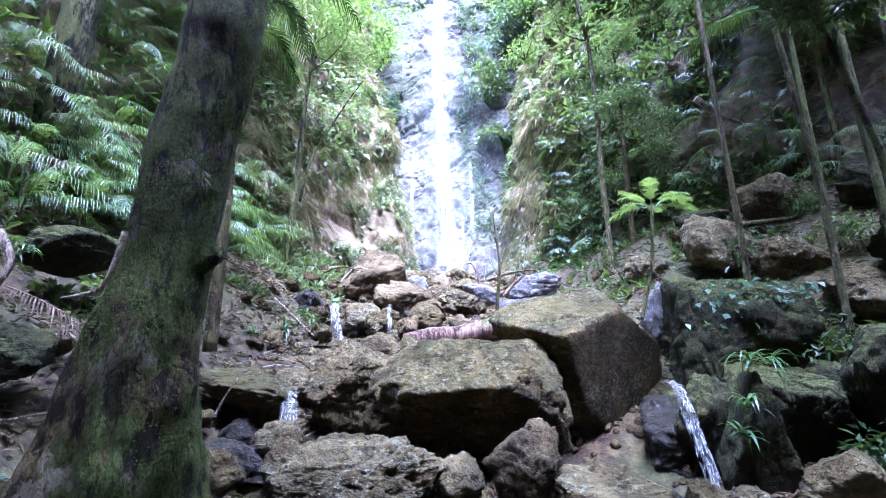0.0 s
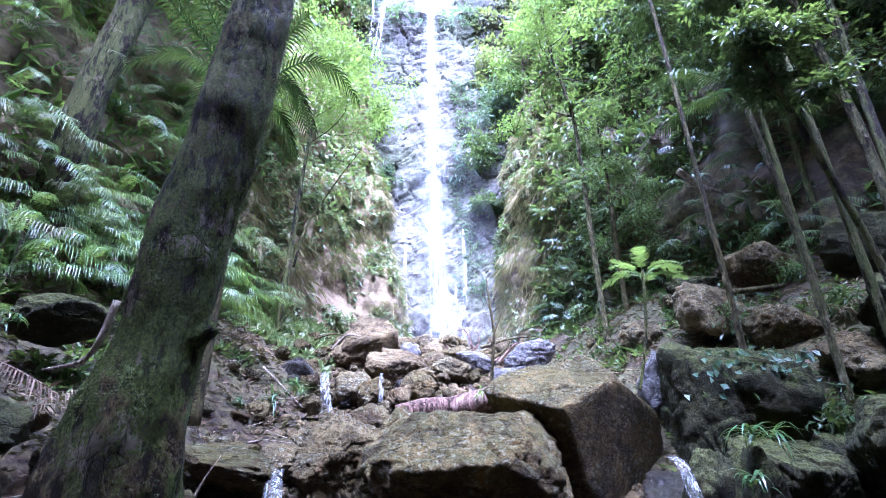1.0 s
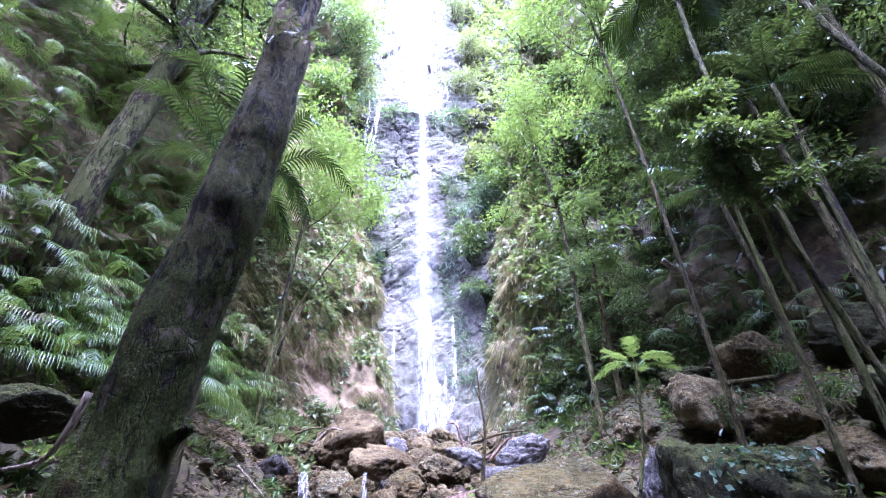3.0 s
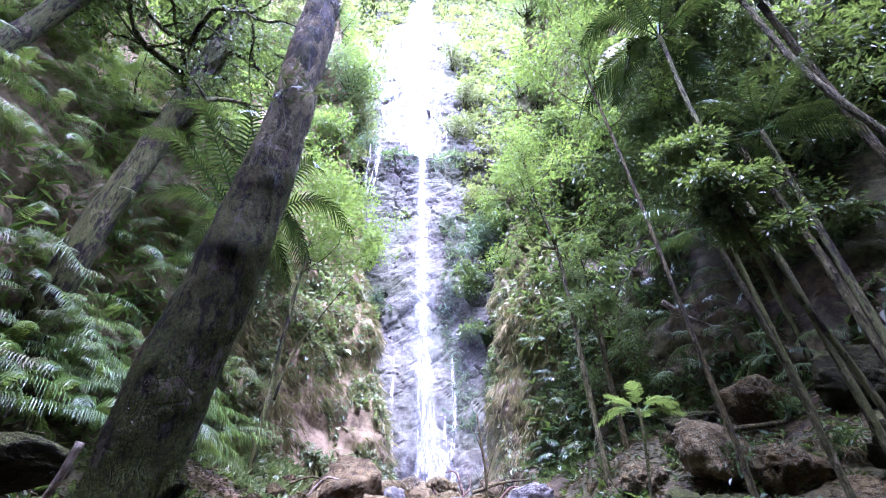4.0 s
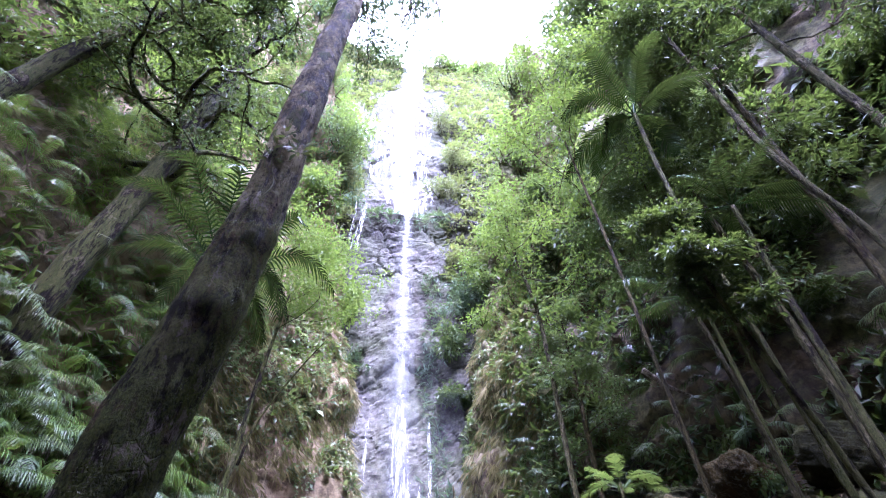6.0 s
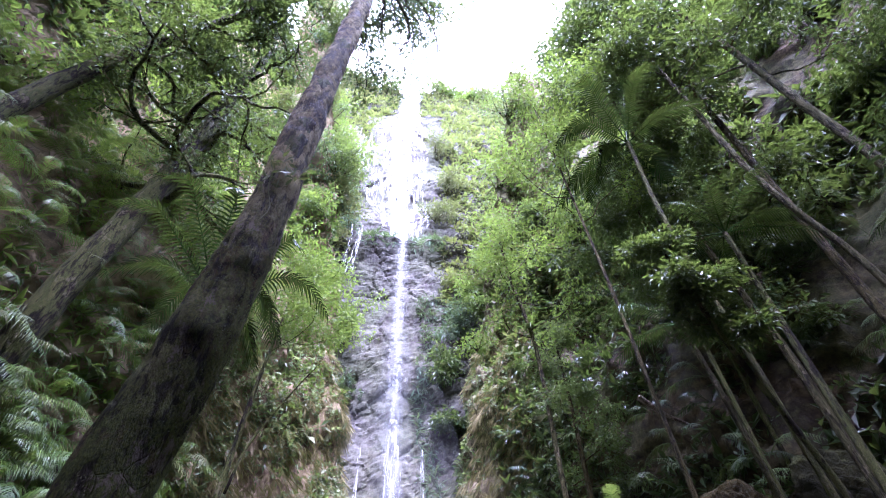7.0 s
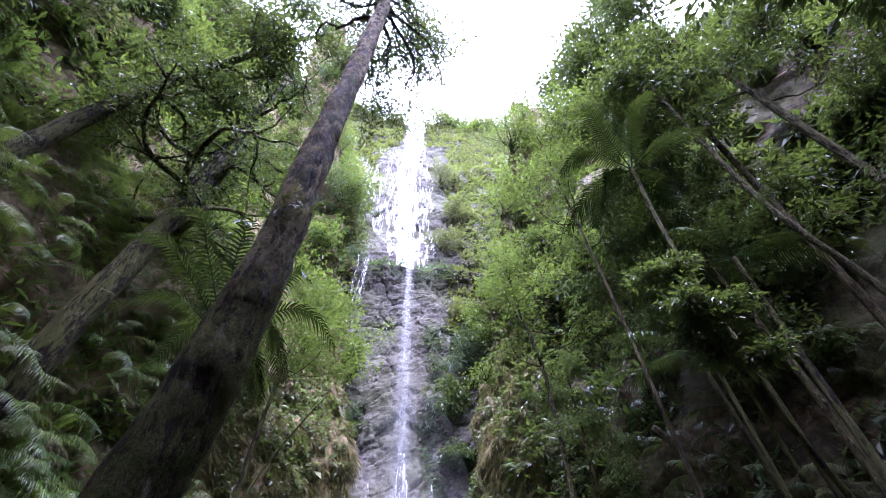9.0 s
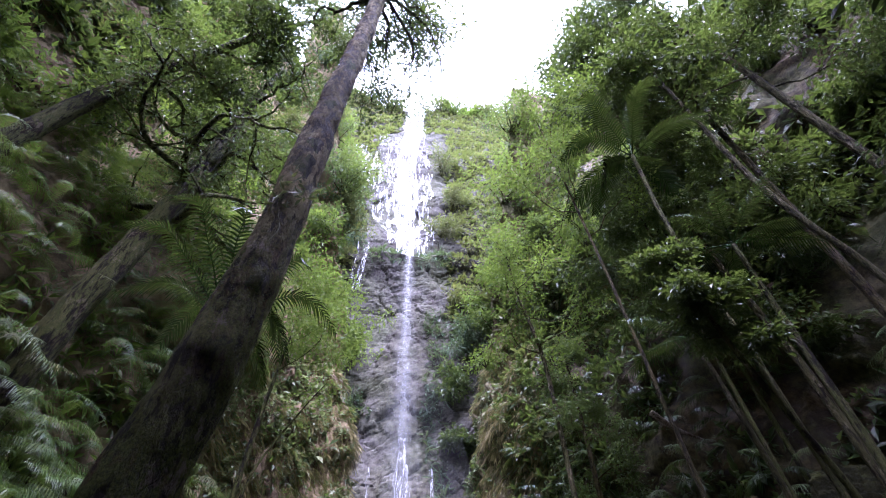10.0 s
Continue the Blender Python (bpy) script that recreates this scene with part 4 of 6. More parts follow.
# ---- trees ----
def limb_line(start, way, length, n, wiggle, rise, r):
    """A crooked branch that bends towards the light."""
    p, d = [np.array(start, float)], unit(np.array(way, float))
    step = length / (n - 1)
    for k in range(n - 1):
        d = unit(d + wiggle * r.standard_normal(3) + np.array([0, 0, rise / n]))
        p.append(p[-1] + d * step)
    return np.array(p)


def spray_leaves(geo, line, count, spread, size, r, flat=0.5, start=0.25, slim=0.45):
    """Leaves held in loose sprays about a branch."""
    u = start + (1 - start) * r.random(count) ** 0.8
    s = np.linspace(0, 1, len(line))
    c = np.stack([np.interp(u, s, line[:, k]) for k in range(3)], 1)
    off = any_way(count, r) * (r.random((count, 1)) ** 0.5) * spread * (1, 1, flat)
    way = unit(off + 0.5 * any_way(count, r) * spread + np.array([0, 0, -0.25 * spread]))
    up = unit(np.array([0, 0, 1.0]) + 0.55 * r.standard_normal((count, 3)))
    ln = size * (0.6 + 0.8 * r.random(count))
    leaves(geo, c + off, way, up, ln, ln * slim)


def tree(name, label, line, bark, leaf, seed, limbs=8, low=0.5, reach=(1.5, 2.5), rise=0.6, tilt=0.45, subs=5, clump=0.45,
         per_sub=120, size=0.11, sides=12, rough=0.10, lean=(0, 0, 0), limb_r=0.35, group="trees of the gorge", rings=40, wiggle=0.22, flat=0.5, slim=0.45, top=1.0, forks=()):
    """Trunk through (x, y, z, radius), limbs with their side branches as parts, and one crown of single leaves."""
    r = np.random.default_rng(seed)
    base = np.array(line[0][:3])
    ob = thing(name, base, label, "tree", group)
    pts = smooth_line(line, rings)
    g = Geo()
    tube(g, pts[:, :3], pts[:, 3], sides, rough, seed)
    part("trunk", g, bark, ob)
    crown = Geo()
    for fork in forks:
        gl, arm = Geo(), smooth_line(fork, 16)
        tube(gl, arm[:, :3], arm[:, 3], 7, rough, seed)
        spray_leaves(crown, arm[:, :3], per_sub, clump, size, r, flat, 0.6, slim)
        part("stem", gl, bark, ob)
    for k in range(limbs):
        f = low + (top - low) * (k + r.random()) / limbs
        i = min(rings - 1, int(f * (rings - 1)))
        p, rad = pts[i, :3], pts[i, 3]
        a = 2.4 * k + r.uniform(-0.4, 0.4)
        way = np.array([math.cos(a), math.sin(a), tilt + 0.3 * r.standard_normal()]) + np.array(lean)
        ln = r.uniform(*reach) * (1.15 - 0.45 * (f - low) / max(1e-3, top - low))
        arm = limb_line(p, way, ln, 10, wiggle, rise, r)
        gl = Geo()
        tube(gl, arm, max(0.008, rad * limb_r) * np.linspace(1, 0.25, 10), 6)
        spray_leaves(crown, arm, per_sub // 2, clump * 0.8, size, r, flat, 0.45, slim)
        for j in range(subs):
            m = int(r.integers(3, 9))
            d = unit(arm[m] - arm[m - 1]) + 0.9 * r.standard_normal(3) * (1, 1, 0.6)
            sub = limb_line(arm[m], d, ln * r.uniform(0.3, 0.55), 6, 0.25, rise * 0.6, r)
            tube(gl, sub, max(0.005, rad * limb_r * 0.4) * np.linspace(1, 0.25, 6), 4)
            spray_leaves(crown, sub, per_sub, clump, size, r, flat, 0.2, slim)
        part("limb", gl, bark, ob)
    if crown.n:
        part("crown", crown, leaf, ob, smooth=False)
    return ob


def main_tree():
    """The big mossy tree beside the viewer, with flared roots."""
    line = [(-1.36, 2.08, 0.45, 0.30), (-1.32, 2.05, 0.85, 0.28), (-1.29, 2.02, 1.2, 0.25), (-1.26, 2.0, 1.6, 0.21), (-1.20, 2.0, 1.95, 0.182), (-1.165, 2.0, 2.4, 0.172), (-1.11, 1.99, 2.8, 0.168),
            (-1.055, 1.97, 3.2, 0.164), (-1.01, 1.97, 3.7, 0.156), (-0.985, 1.97, 4.2, 0.148), (-0.975, 1.97, 5.0, 0.140), (-0.96, 1.97, 6.1, 0.128), (-0.90, 1.97, 7.7, 0.122), (-0.87, 1.97, 9.8, 0.112), (-0.84, 1.95, 11.2, 0.085), (-0.78, 1.9, 12.5, 0.05)]
    ob = thing("tree", line[0][:3], "leaning mossy tree with flared roots and patchy lichened bark", "tree", "trees of the gorge")
    pts = smooth_line(line, 420)
    g = Geo()
    ph = np.array([0.15, 1.5, 2.9, 4.3, 5.45])

    def flare(s, ang):
        w = np.clip((0.17 - s) / 0.17, 0, 1)[:, None] ** 1.5
        ridge = np.max(np.cos(ang[None, :] - ph[:, None]) ** 5 * (np.cos(ang[None, :] - ph[:, None]) > 0), axis=0)[None, :]
        ridge2 = (0.13 * np.cos(5 * ang + 3.0) + 0.06 * np.cos(11 * ang + 1.0))[None, :] * np.clip(1 - 2.6 * s, 0, 1)[:, None]
        return 1 + w * (1.5 * ridge - 0.12 + 0.8 * np.clip(np.cos(ang - 0.2), 0, 1)[None, :]) + ridge2
    tube(g, pts[:, :3], pts[:, 3], 90, 0.13, 4, flare)
    part("trunk", g, BARK_MAIN, ob)
    r = np.random.default_rng(90)
    for a, ln, dz, rad in ((3.3, 1.5, 0.4, 0.19), (3.9, 1.2, 0.3, 0.16), (2.6, 1.0, 0.2, 0.13), (-0.7, 0.55, 0.25, 0.09), (-1.5, 0.6, 0.3, 0.09)):
        s = np.linspace(0, 1, 16)
        d = np.array([math.cos(a), math.sin(a), 0])
        x, y = -1.29 + d[0] * (0.05 + ln * s), 2.05 + d[1] * (0.05 + ln * s)
        x, y = x + 0.08 * np.sin(5 * s + a), y + 0.08 * np.cos(4 * s + a)
        z = np.maximum(ground_z(x, y) - 0.02, 0) * s ** 0.5 + (1 - s ** 0.5) * (1.05 + dz * 0.3)
        gr = Geo()
        tube(gr, np.stack([x, y, z], 1), rad * (1 - 0.72 * s), 20, 0.16, int(10 * ln))
        part("root", gr, BARK_MAIN, ob)
    # knob on the creek side, scars and the little creeper on the bark
    g = Geo()
    v, q = stone_geo((0.13, 0.14, 0.17), 501, 8, (), 16, 6, 0.10)
    g.add(v + (-1.035, 1.99, 2.0), q)
    part("knob", g, BARK_MAIN, ob)
    for z, a0, w, h in ((4.80, -1.15, 0.50, 0.13), (5.12, -1.05, 0.42, 0.10), (5.9, -1.2, 0.45, 0.10), (6.9, -1.1, 0.5, 0.12), (3.55, -1.0, 0.25, 0.07)):
        rho, th = (m.ravel() for m in np.meshgrid(np.linspace(0, 1, 9), np.linspace(0, 2 * np.pi, 25), indexing="ij"))
        edge = 1 + 0.25 * np.sin(3 * th + z) + 0.15 * np.sin(7 * th + 2 * z)
        ang, zz = a0 + w * rho * edge * np.cos(th), z + h * rho * edge * np.sin(th)
        c = np.stack([np.interp(zz, pts[:, 2], pts[:, k]) for k in range(4)], 1)
        ring = np.stack([np.cos(ang), np.sin(ang), 0 * ang], 1)
        q = c[:, :3] + ring * c[:, 3:4]
        lift = c[:, 3] * (1 + 0.13 * fbm(q, 3.0, 4, 4)) + 0.006 * (1 - rho ** 3) + 0.006 * fbm(q, 22.0, 3, 9) * (1 - rho)
        g = Geo()
        g.add(c[:, :3] + ring * lift[:, None], sheet(9, 25))
        part("bark_scar", g, BARK_DARK, ob, "dark healed branch scar")
    g = Geo()
    c0 = np.array([-0.95, 1.82, 4.42])
    base = c0 + 0.09 * r.standard_normal((46, 3)) * (1, 0.3, 1.2)
    leaves(g, base, any_way(46, r) * (1, 0.5, 1) + (0, -0.3, 0.1), any_way(46, r), 0.10, 0.026)
    s = np.linspace(0, 1, 30)
    for k in range(1):
        vine = np.stack([-0.95 + 0.03 * np.sin(7 * s + k), 1.815 - 0.012 * np.cos(9 * s), 3.85 + 0.6 * s + 0.1 * k], 1)
        tube(g, vine, np.full(30, 0.003), 4)
    part("creeper", g, LEAF_OLIVE, ob, "thin green creeper")
    # tufts of moss on the bark
    n = 14000
    i = r.integers(2, 230, n)
    a = r.uniform(0, 6.283, n)
    wob = fbm(np.stack([np.cos(a) * 0.4, np.sin(a) * 0.4, pts[i, 2]], 1), 2.2, 3, 7)
    ok = wob > 0.12
    i, a = i[ok], a[ok]
    out = np.stack([np.cos(a), np.sin(a), 0 * a], 1)
    g = Geo()
    w = unit(out + 0.9 * any_way(len(i), r) + (0, 0, -0.3))
    rad = pts[i, 3] * (1.02 + 0.10 * wob[ok])
    leaves(g, pts[i, :3] + out * rad[:, None], w, out, r.uniform(0.006, 0.018, len(i)), 0.006)
    part("moss", g, LEAF_OLIVE, ob, "olive moss tufts on the bark", smooth=False)
    # limbs high on the stem, and sprays that hang against the sky
    crown = Geo()
    for k in range(16):
        z = 10.3 + 0.13 * k
        i = int(np.interp(z, pts[:, 2], np.arange(len(pts))))
        a = 2.1 * k + 0.4
        arm = limb_line(pts[i, :3], (math.cos(a), math.sin(a), 0.8), r.uniform(1.6, 3.0), 12, 0.25, 0.6, r)
        gl = Geo()
        tube(gl, arm, 0.034 * np.linspace(1, 0.2, 12), 8)
        for j in range(7):
            m = int(r.integers(3, 11))
            sub = limb_line(arm[m], unit(arm[m] - arm[m - 1]) + 0.9 * r.standard_normal(3), r.uniform(0.6, 1.3), 7, 0.3, -0.3, r)
            tube(gl, sub, 0.014 * np.linspace(1, 0.25, 7), 4)
            spray_leaves(crown, sub, 75, 0.34, 0.085, r, 0.8, 0.15, 0.36)
        part("limb", gl, BARK_DARK, ob)
    for line, rad, leafy in (([(-0.87, 1.95, 9.7), (-1.2, 2.05, 10.0), (-1.56, 2.25, 10.2), (-1.85, 2.2, 10.2), (-1.97, 2.5, 10.05)], 0.040, 0), ([(-0.87, 1.95, 9.9), (-0.6, 2.0, 10.3), (-0.25, 2.2, 10.5), (0.1, 2.4, 10.45), (0.25, 2.7, 10.2)], 0.022, 26),
                             ([(-0.84, 1.95, 10.8), (-0.4, 2.5, 11.0), (-0.1, 2.9, 10.6), (0.05, 3.4, 10.0)], 0.018, 34), ([(-0.84, 1.95, 10.6), (-0.6, 2.7, 10.9), (-0.4, 3.2, 10.4), (-0.28, 3.6, 9.8)], 0.018, 34),
                             ([(-0.86, 1.95, 10.3), (-0.8, 2.7, 10.6), (-0.7, 3.3, 10.2), (-0.62, 3.7, 9.6)], 0.018, 60), ([(-0.88, 1.95, 9.5), (-1.0, 2.6, 10.1), (-1.05, 3.2, 10.1), (-0.98, 3.8, 9.6)], 0.020, 70),
                             ([(-0.88, 1.95, 9.2), (-1.25, 2.5, 10.0), (-1.45, 2.9, 10.1), (-1.6, 3.4, 9.9)], 0.018, 60), ([(-0.86, 1.95, 10.0), (-1.2, 2.2, 10.6), (-1.6, 2.5, 10.5), (-2.0, 3.0, 10.1)], 0.018, 70), ([(-0.86, 1.95, 9.0), (-1.1, 2.9, 9.7), (-1.15, 3.6, 9.8), (-1.15, 4.1, 9.4)], 0.016, 60)):
        gl = Geo()
        arm = smooth_line(line, 14)
        arm[1:] += 0.03 * r.standard_normal((13, 3))
        tube(gl, arm, rad * np.linspace(1, 0.3, 14), 7, 0.15, 3)
        for j in range(6 if leafy else 3):
            m = int(r.integers(4, 14))
            sub = limb_line(arm[m], 0.7 * r.standard_normal(3) + (0, 0.1, -0.35), r.uniform(0.3, 0.6), 6, 0.3, -0.5, r)
            tube(gl, sub, 0.007 * np.linspace(1, 0.3, 6), 4)
            if leafy:
                spray_leaves(crown, sub, leafy, 0.16, 0.075, r, 0.9, 0.1, 0.38)
        part("limb", gl, BARK_DARK, ob)
    part("crown", crown, LEAF_DARK_SHADE, ob, smooth=False)
    return ob


main_tree()
gz1 = lambda x, y: float(ground_z(np.array([x]), np.array([y]))[0])
tree("tree", "slender sapling with light green feathery crown on the bank", [(-3.46, 10, 2.5, 0.075), (-3.36, 10, 5.0, 0.064), (-3.30, 10, 6.6, 0.053), (-3.22, 10, 8.0, 0.038), (-3.0, 9.9, 10.6, 0.015)],
     BARK_DARK, LEAF_BRIGHT, 601, 12, 0.76, (1.5, 2.6), 0.9, 0.35, 5, 0.42, 130, 0.10, lean=(0.45, 0.1, 0), limb_r=0.4, forks=[((-3.24, 10.00, 4.92, 0.030), (-3.05, 10.00, 5.90, 0.026), (-2.39, 10.00, 7.19, 0.020), (-1.95, 10.00, 7.91, 0.010),)])
tree("tree", "thin pale tree forking high, with sparse light leaves", [(3.72, 10, 2.6, 0.072), (3.70, 10, 3.6, 0.060), (3.64, 10, 5.7, 0.060), (3.60, 10, 7.9, 0.054), (3.50, 10, 9.3, 0.051), (3.05, 9.9, 11.4, 0.036), (2.9, 9.8, 13.4, 0.015)],
     BARK_GREY, LEAF_BRIGHT, 607, 14, 0.62, (1.3, 2.4), 0.7, 0.3, 5, 0.40, 62, 0.10, limb_r=0.42)
tree("tree", "leafy understorey tree with fresh green layered foliage", [(4.5, 10.6, 3.2, 0.07), (4.45, 10.6, 5.5, 0.06), (4.4, 10.5, 7.6, 0.045), (4.3, 10.4, 9.4, 0.015)],
     BARK_BROWN, LEAF_MID, 613, 12, 0.3, (0.9, 1.7), 0.3, 0.1, 5, 0.34, 85, 0.10, flat=0.3)
tree("tree", "tall slender tree with thin branches and airy crown", [(4.02, 6.05, 1.4, 0.046), (3.97, 6.0, 3.2, 0.038), (3.90, 6.0, 4.7, 0.034), (3.83, 6, 6.4, 0.032), (3.74, 6, 8.2, 0.029), (3.6, 6, 10.4, 0.026), (3.45, 6, 12.9, 0.018), (3.3, 6, 15.0, 0.006)],
     BARK_BROWN, LEAF_BRIGHT, 617, 13, 0.66, (1.4, 2.5), 1.0, 0.6, 5, 0.40, 85, 0.10, limb_r=0.5)
# crowns on the near slope wear the dark leaf, for the shade there
tree("tree", "straight slim grey-barked tree on the dark slope", [(6.75, 6, 2.6, 0.085), (6.66, 6, 4.4, 0.078), (6.6, 6, 6.0, 0.072), (6.45, 6, 7.2, 0.068), (6.25, 6, 8.6, 0.064), (6.14, 6, 10.5, 0.060), (6.1, 6, 12.5, 0.056), (6.0, 6, 15.6, 0.046), (5.95, 6, 18.0, 0.034), (5.95, 6, 21, 0.010)],
     BARK_GREY, LEAF_DARK_SHADE, 619, 16, 0.62, (1.8, 3.0), 0.5, 0.3, 6, 0.55, 140, 0.15)
tree("tree", "straight slim pale tree on the dark slope", [(7.9, 4.5, 2.4, 0.075), (7.45, 4.5, 6.6, 0.062), (6.95, 4.5, 8.2, 0.060), (6.65, 4.5, 9.6, 0.058), (6.55, 4.5, 12.2, 0.054), (6.5, 4.5, 14.6, 0.048), (6.62, 4.5, 17.7, 0.036), (6.6, 4.5, 21, 0.008)],
     BARK_GREY, LEAF_DARK_SHADE, 631, 16, 0.55, (1.8, 3.2), 0.5, 0.3, 6, 0.55, 140, 0.15)
tree("tree", "tall slim tree leaning out of the shaded slope", [(8.3, 3.6, 2.4, 0.105), (8.2, 3.6, 8.6, 0.090), (8.0, 3.6, 10.6, 0.086), (7.8, 3.6, 13.5, 0.078), (7.45, 3.6, 16.5, 0.066), (7.35, 3.6, 20.0, 0.045), (7.3, 3.6, 24, 0.010)],
     BARK_GREY, LEAF_DARK_SHADE, 641, 16, 0.45, (1.8, 3.2), 0.5, 0.3, 6, 0.55, 140, 0.15)
tree("tree", "thin dark sapling among the palms", [(5.9, 6.8, 2.9, 0.047), (5.8, 6.8, 6.5, 0.039), (5.7, 6.7, 9.5, 0.031), (5.6, 6.7, 12, 0.009)], BARK_DARK, LEAF_DARK_SHADE, 643, 14, 0.45, (1.2, 2.2), 0.3, 0.2, 5, 0.45, 130, 0.117)
tree("tree", "thin dark sapling on the shaded slope", [(7.0, 7.6, 4.4, 0.055), (6.9, 7.6, 8.0, 0.047), (6.8, 7.5, 11.5, 0.035), (6.8, 7.5, 14, 0.009)], BARK_DARK, LEAF_DARK_SHADE, 647, 11, 0.5, (1.2, 2.2), 0.3, 0.2, 5, 0.45, 110, 0.101)
# dark leaves on these three carry the shade of the upper slope
tree("tree", "dark leaning tree with mossy trunk and twisted limbs", [(-5.95, 6.5, 4.4, 0.27), (-5.70, 6.3, 6.4, 0.25), (-5.5, 6.3, 8.0, 0.24), (-5.32, 6.3, 9.5, 0.23), (-5.2, 6.3, 11.6, 0.21), (-5.12, 6.3, 13.8, 0.17), (-4.7, 6.1, 17, 0.07)],
     BARK_DARK, LEAF_DARK_SHADE, 653, 17, 0.50, (2.0, 3.8), 0.4, 0.2, 6, 0.42, 95, 0.10, 16, limb_r=0.38, wiggle=0.34)
tree("tree", "dark crooked tree arching over the slope", [(-7.6, 4.4, 5.2, 0.25), (-7.4, 4.5, 8.0, 0.22), (-7.1, 4.6, 10.2, 0.19), (-6.6, 4.7, 12.4, 0.15), (-5.9, 4.8, 14.2, 0.12), (-4.8, 4.7, 16.0, 0.09), (-3.3, 4.5, 17.2, 0.04)],
     BARK_DARK, LEAF_DARK_SHADE, 659, 20, 0.52, (1.5, 2.6), 0.1, 0.1, 6, 0.5, 110, 0.12, 14, lean=(0.5, 0, 0.1), limb_r=0.42, wiggle=0.36)
tree("tree", "dark slender tree high on the slope", [(-6.4, 8.0, 6.0, 0.15), (-6.3, 8.0, 9.5, 0.13), (-6.1, 7.9, 13, 0.11), (-5.8, 7.8, 17, 0.05)],
     BARK_DARK, LEAF_DARK_SHADE, 661, 12, 0.5, (1.4, 2.6), 0.4, 0.2, 6, 0.45, 70, 0.11, limb_r=0.4, wiggle=0.3)


tree("tree", "dense glossy dark-leaved tree on the shaded slope", [(5.4, 5.0, 1.6, 0.05), (4.9, 4.8, 3.6, 0.04), (4.25, 4.6, 5.4, 0.035), (3.95, 4.6, 7.4, 0.015)], BARK_DARK, LEAF_DARK_SHADE, 662, 12, 0.66, (0.35, 0.65), 0.2, 0.15, 6, 0.24, 80, 0.09, flat=0.5)
# the next two: foliage darkened in colour for the slope's deep shade
tree("tree", "dense dark-leaved tree in the deep shade of the slope", [(9.0, 7.6, 5.5, 0.10), (8.9, 7.5, 8.0, 0.08), (8.8, 7.4, 10.5, 0.06), (8.8, 7.4, 13.5, 0.02)], BARK_DARK, LEAF_DARK_SHADE, 663, 16, 0.3, (1.5, 2.6), 0.2, 0.15, 6, 0.45, 170, 0.16, flat=0.4)
tree("tree", "dense dark-leaved low tree above the shaded bank", [(8.8, 7.6, 4.6, 0.08), (8.7, 7.6, 6.4, 0.065), (8.6, 7.6, 8.4, 0.05), (8.6, 7.6, 10.4, 0.02)], BARK_DARK, LEAF_DARK_SHADE, 664, 12, 0.4, (1.0, 1.7), 0.2, 0.15, 6, 0.42, 120, 0.13, flat=0.4)
# trees added at the viewer's back; their boughs shade the near end of the gorge
for k, (x, y, h, wide) in enumerate(((5.2, -2.2, 13, 3.6), (3.0, -2.8, 13, 3.4), (0.8, -3.4, 14, 3.3), (7.6, -3.4, 15, 4.2), (4.2, -3.4, 14, 4.8), (-4.4, -3.2, 14, 4.0), (-7.4, -1.4, 16, 4.4), (5.6, -5.0, 15, 5.0))):
    z = gz1(x, y) - 0.2
    tree("tree", "tall tree added behind the viewer to shade the gorge", [(x, y, z, 0.22), (x + 0.1, y, z + h * 0.35, 0.17), (x - 0.1, y + 0.2, z + h * 0.7, 0.13), (x, y + 0.3, z + h, 0.04)],
         BARK_DARK, LEAF_DARK_SHADE, 670 + k, 18, 0.50, (wide * 0.7, wide), 0.35, 0.25, 8, 0.6, 230, 0.19, limb_r=0.4, wiggle=0.25)


# unseen low crowns added close behind the viewer, to keep the near creek in shade
for k, (x, y, h) in enumerate(((0.6, -3.2, 9.0), (2.6, -2.6, 9.5), (4.4, -1.9, 9.0), (6.2, -1.2, 10.0), (-1.8, -3.2, 9.5))):
    z = gz1(x, y) - 0.2
    tree("tree", "low tree added behind the viewer to shade the creek", [(x, y, z, 0.13), (x + 0.1, y, z + h * 0.4, 0.10), (x, y + 0.2, z + h, 0.03)],
         BARK_DARK, LEAF_DARK_SHADE, 720 + k, 18, 0.60, (1.8, 2.6), 0.1, 0.15, 7, 0.6, 190, 0.22, limb_r=0.4, wiggle=0.22)


# dense low trees added out of view beside the viewer, to block sky light
for k, (x, y, h) in enumerate(((5.6, 1.0, 6.0), (7.4, 1.6, 7.0), (4.4, -0.8, 6.0), (8.4, 0.0, 8.0))):
    z = gz1(x, y) - 0.1
    tree("tree", "low tree added beside the viewer to block light from the slope", [(x, y, z, 0.09), (x + 0.1, y, z + h * 0.4, 0.07), (x, y + 0.1, z + h, 0.02)],
         BARK_DARK, LEAF_DARK_SHADE, 690 + k, 13, 0.25, (1.2, 2.0), 0.2, 0.15, 6, 0.45, 170, 0.085)


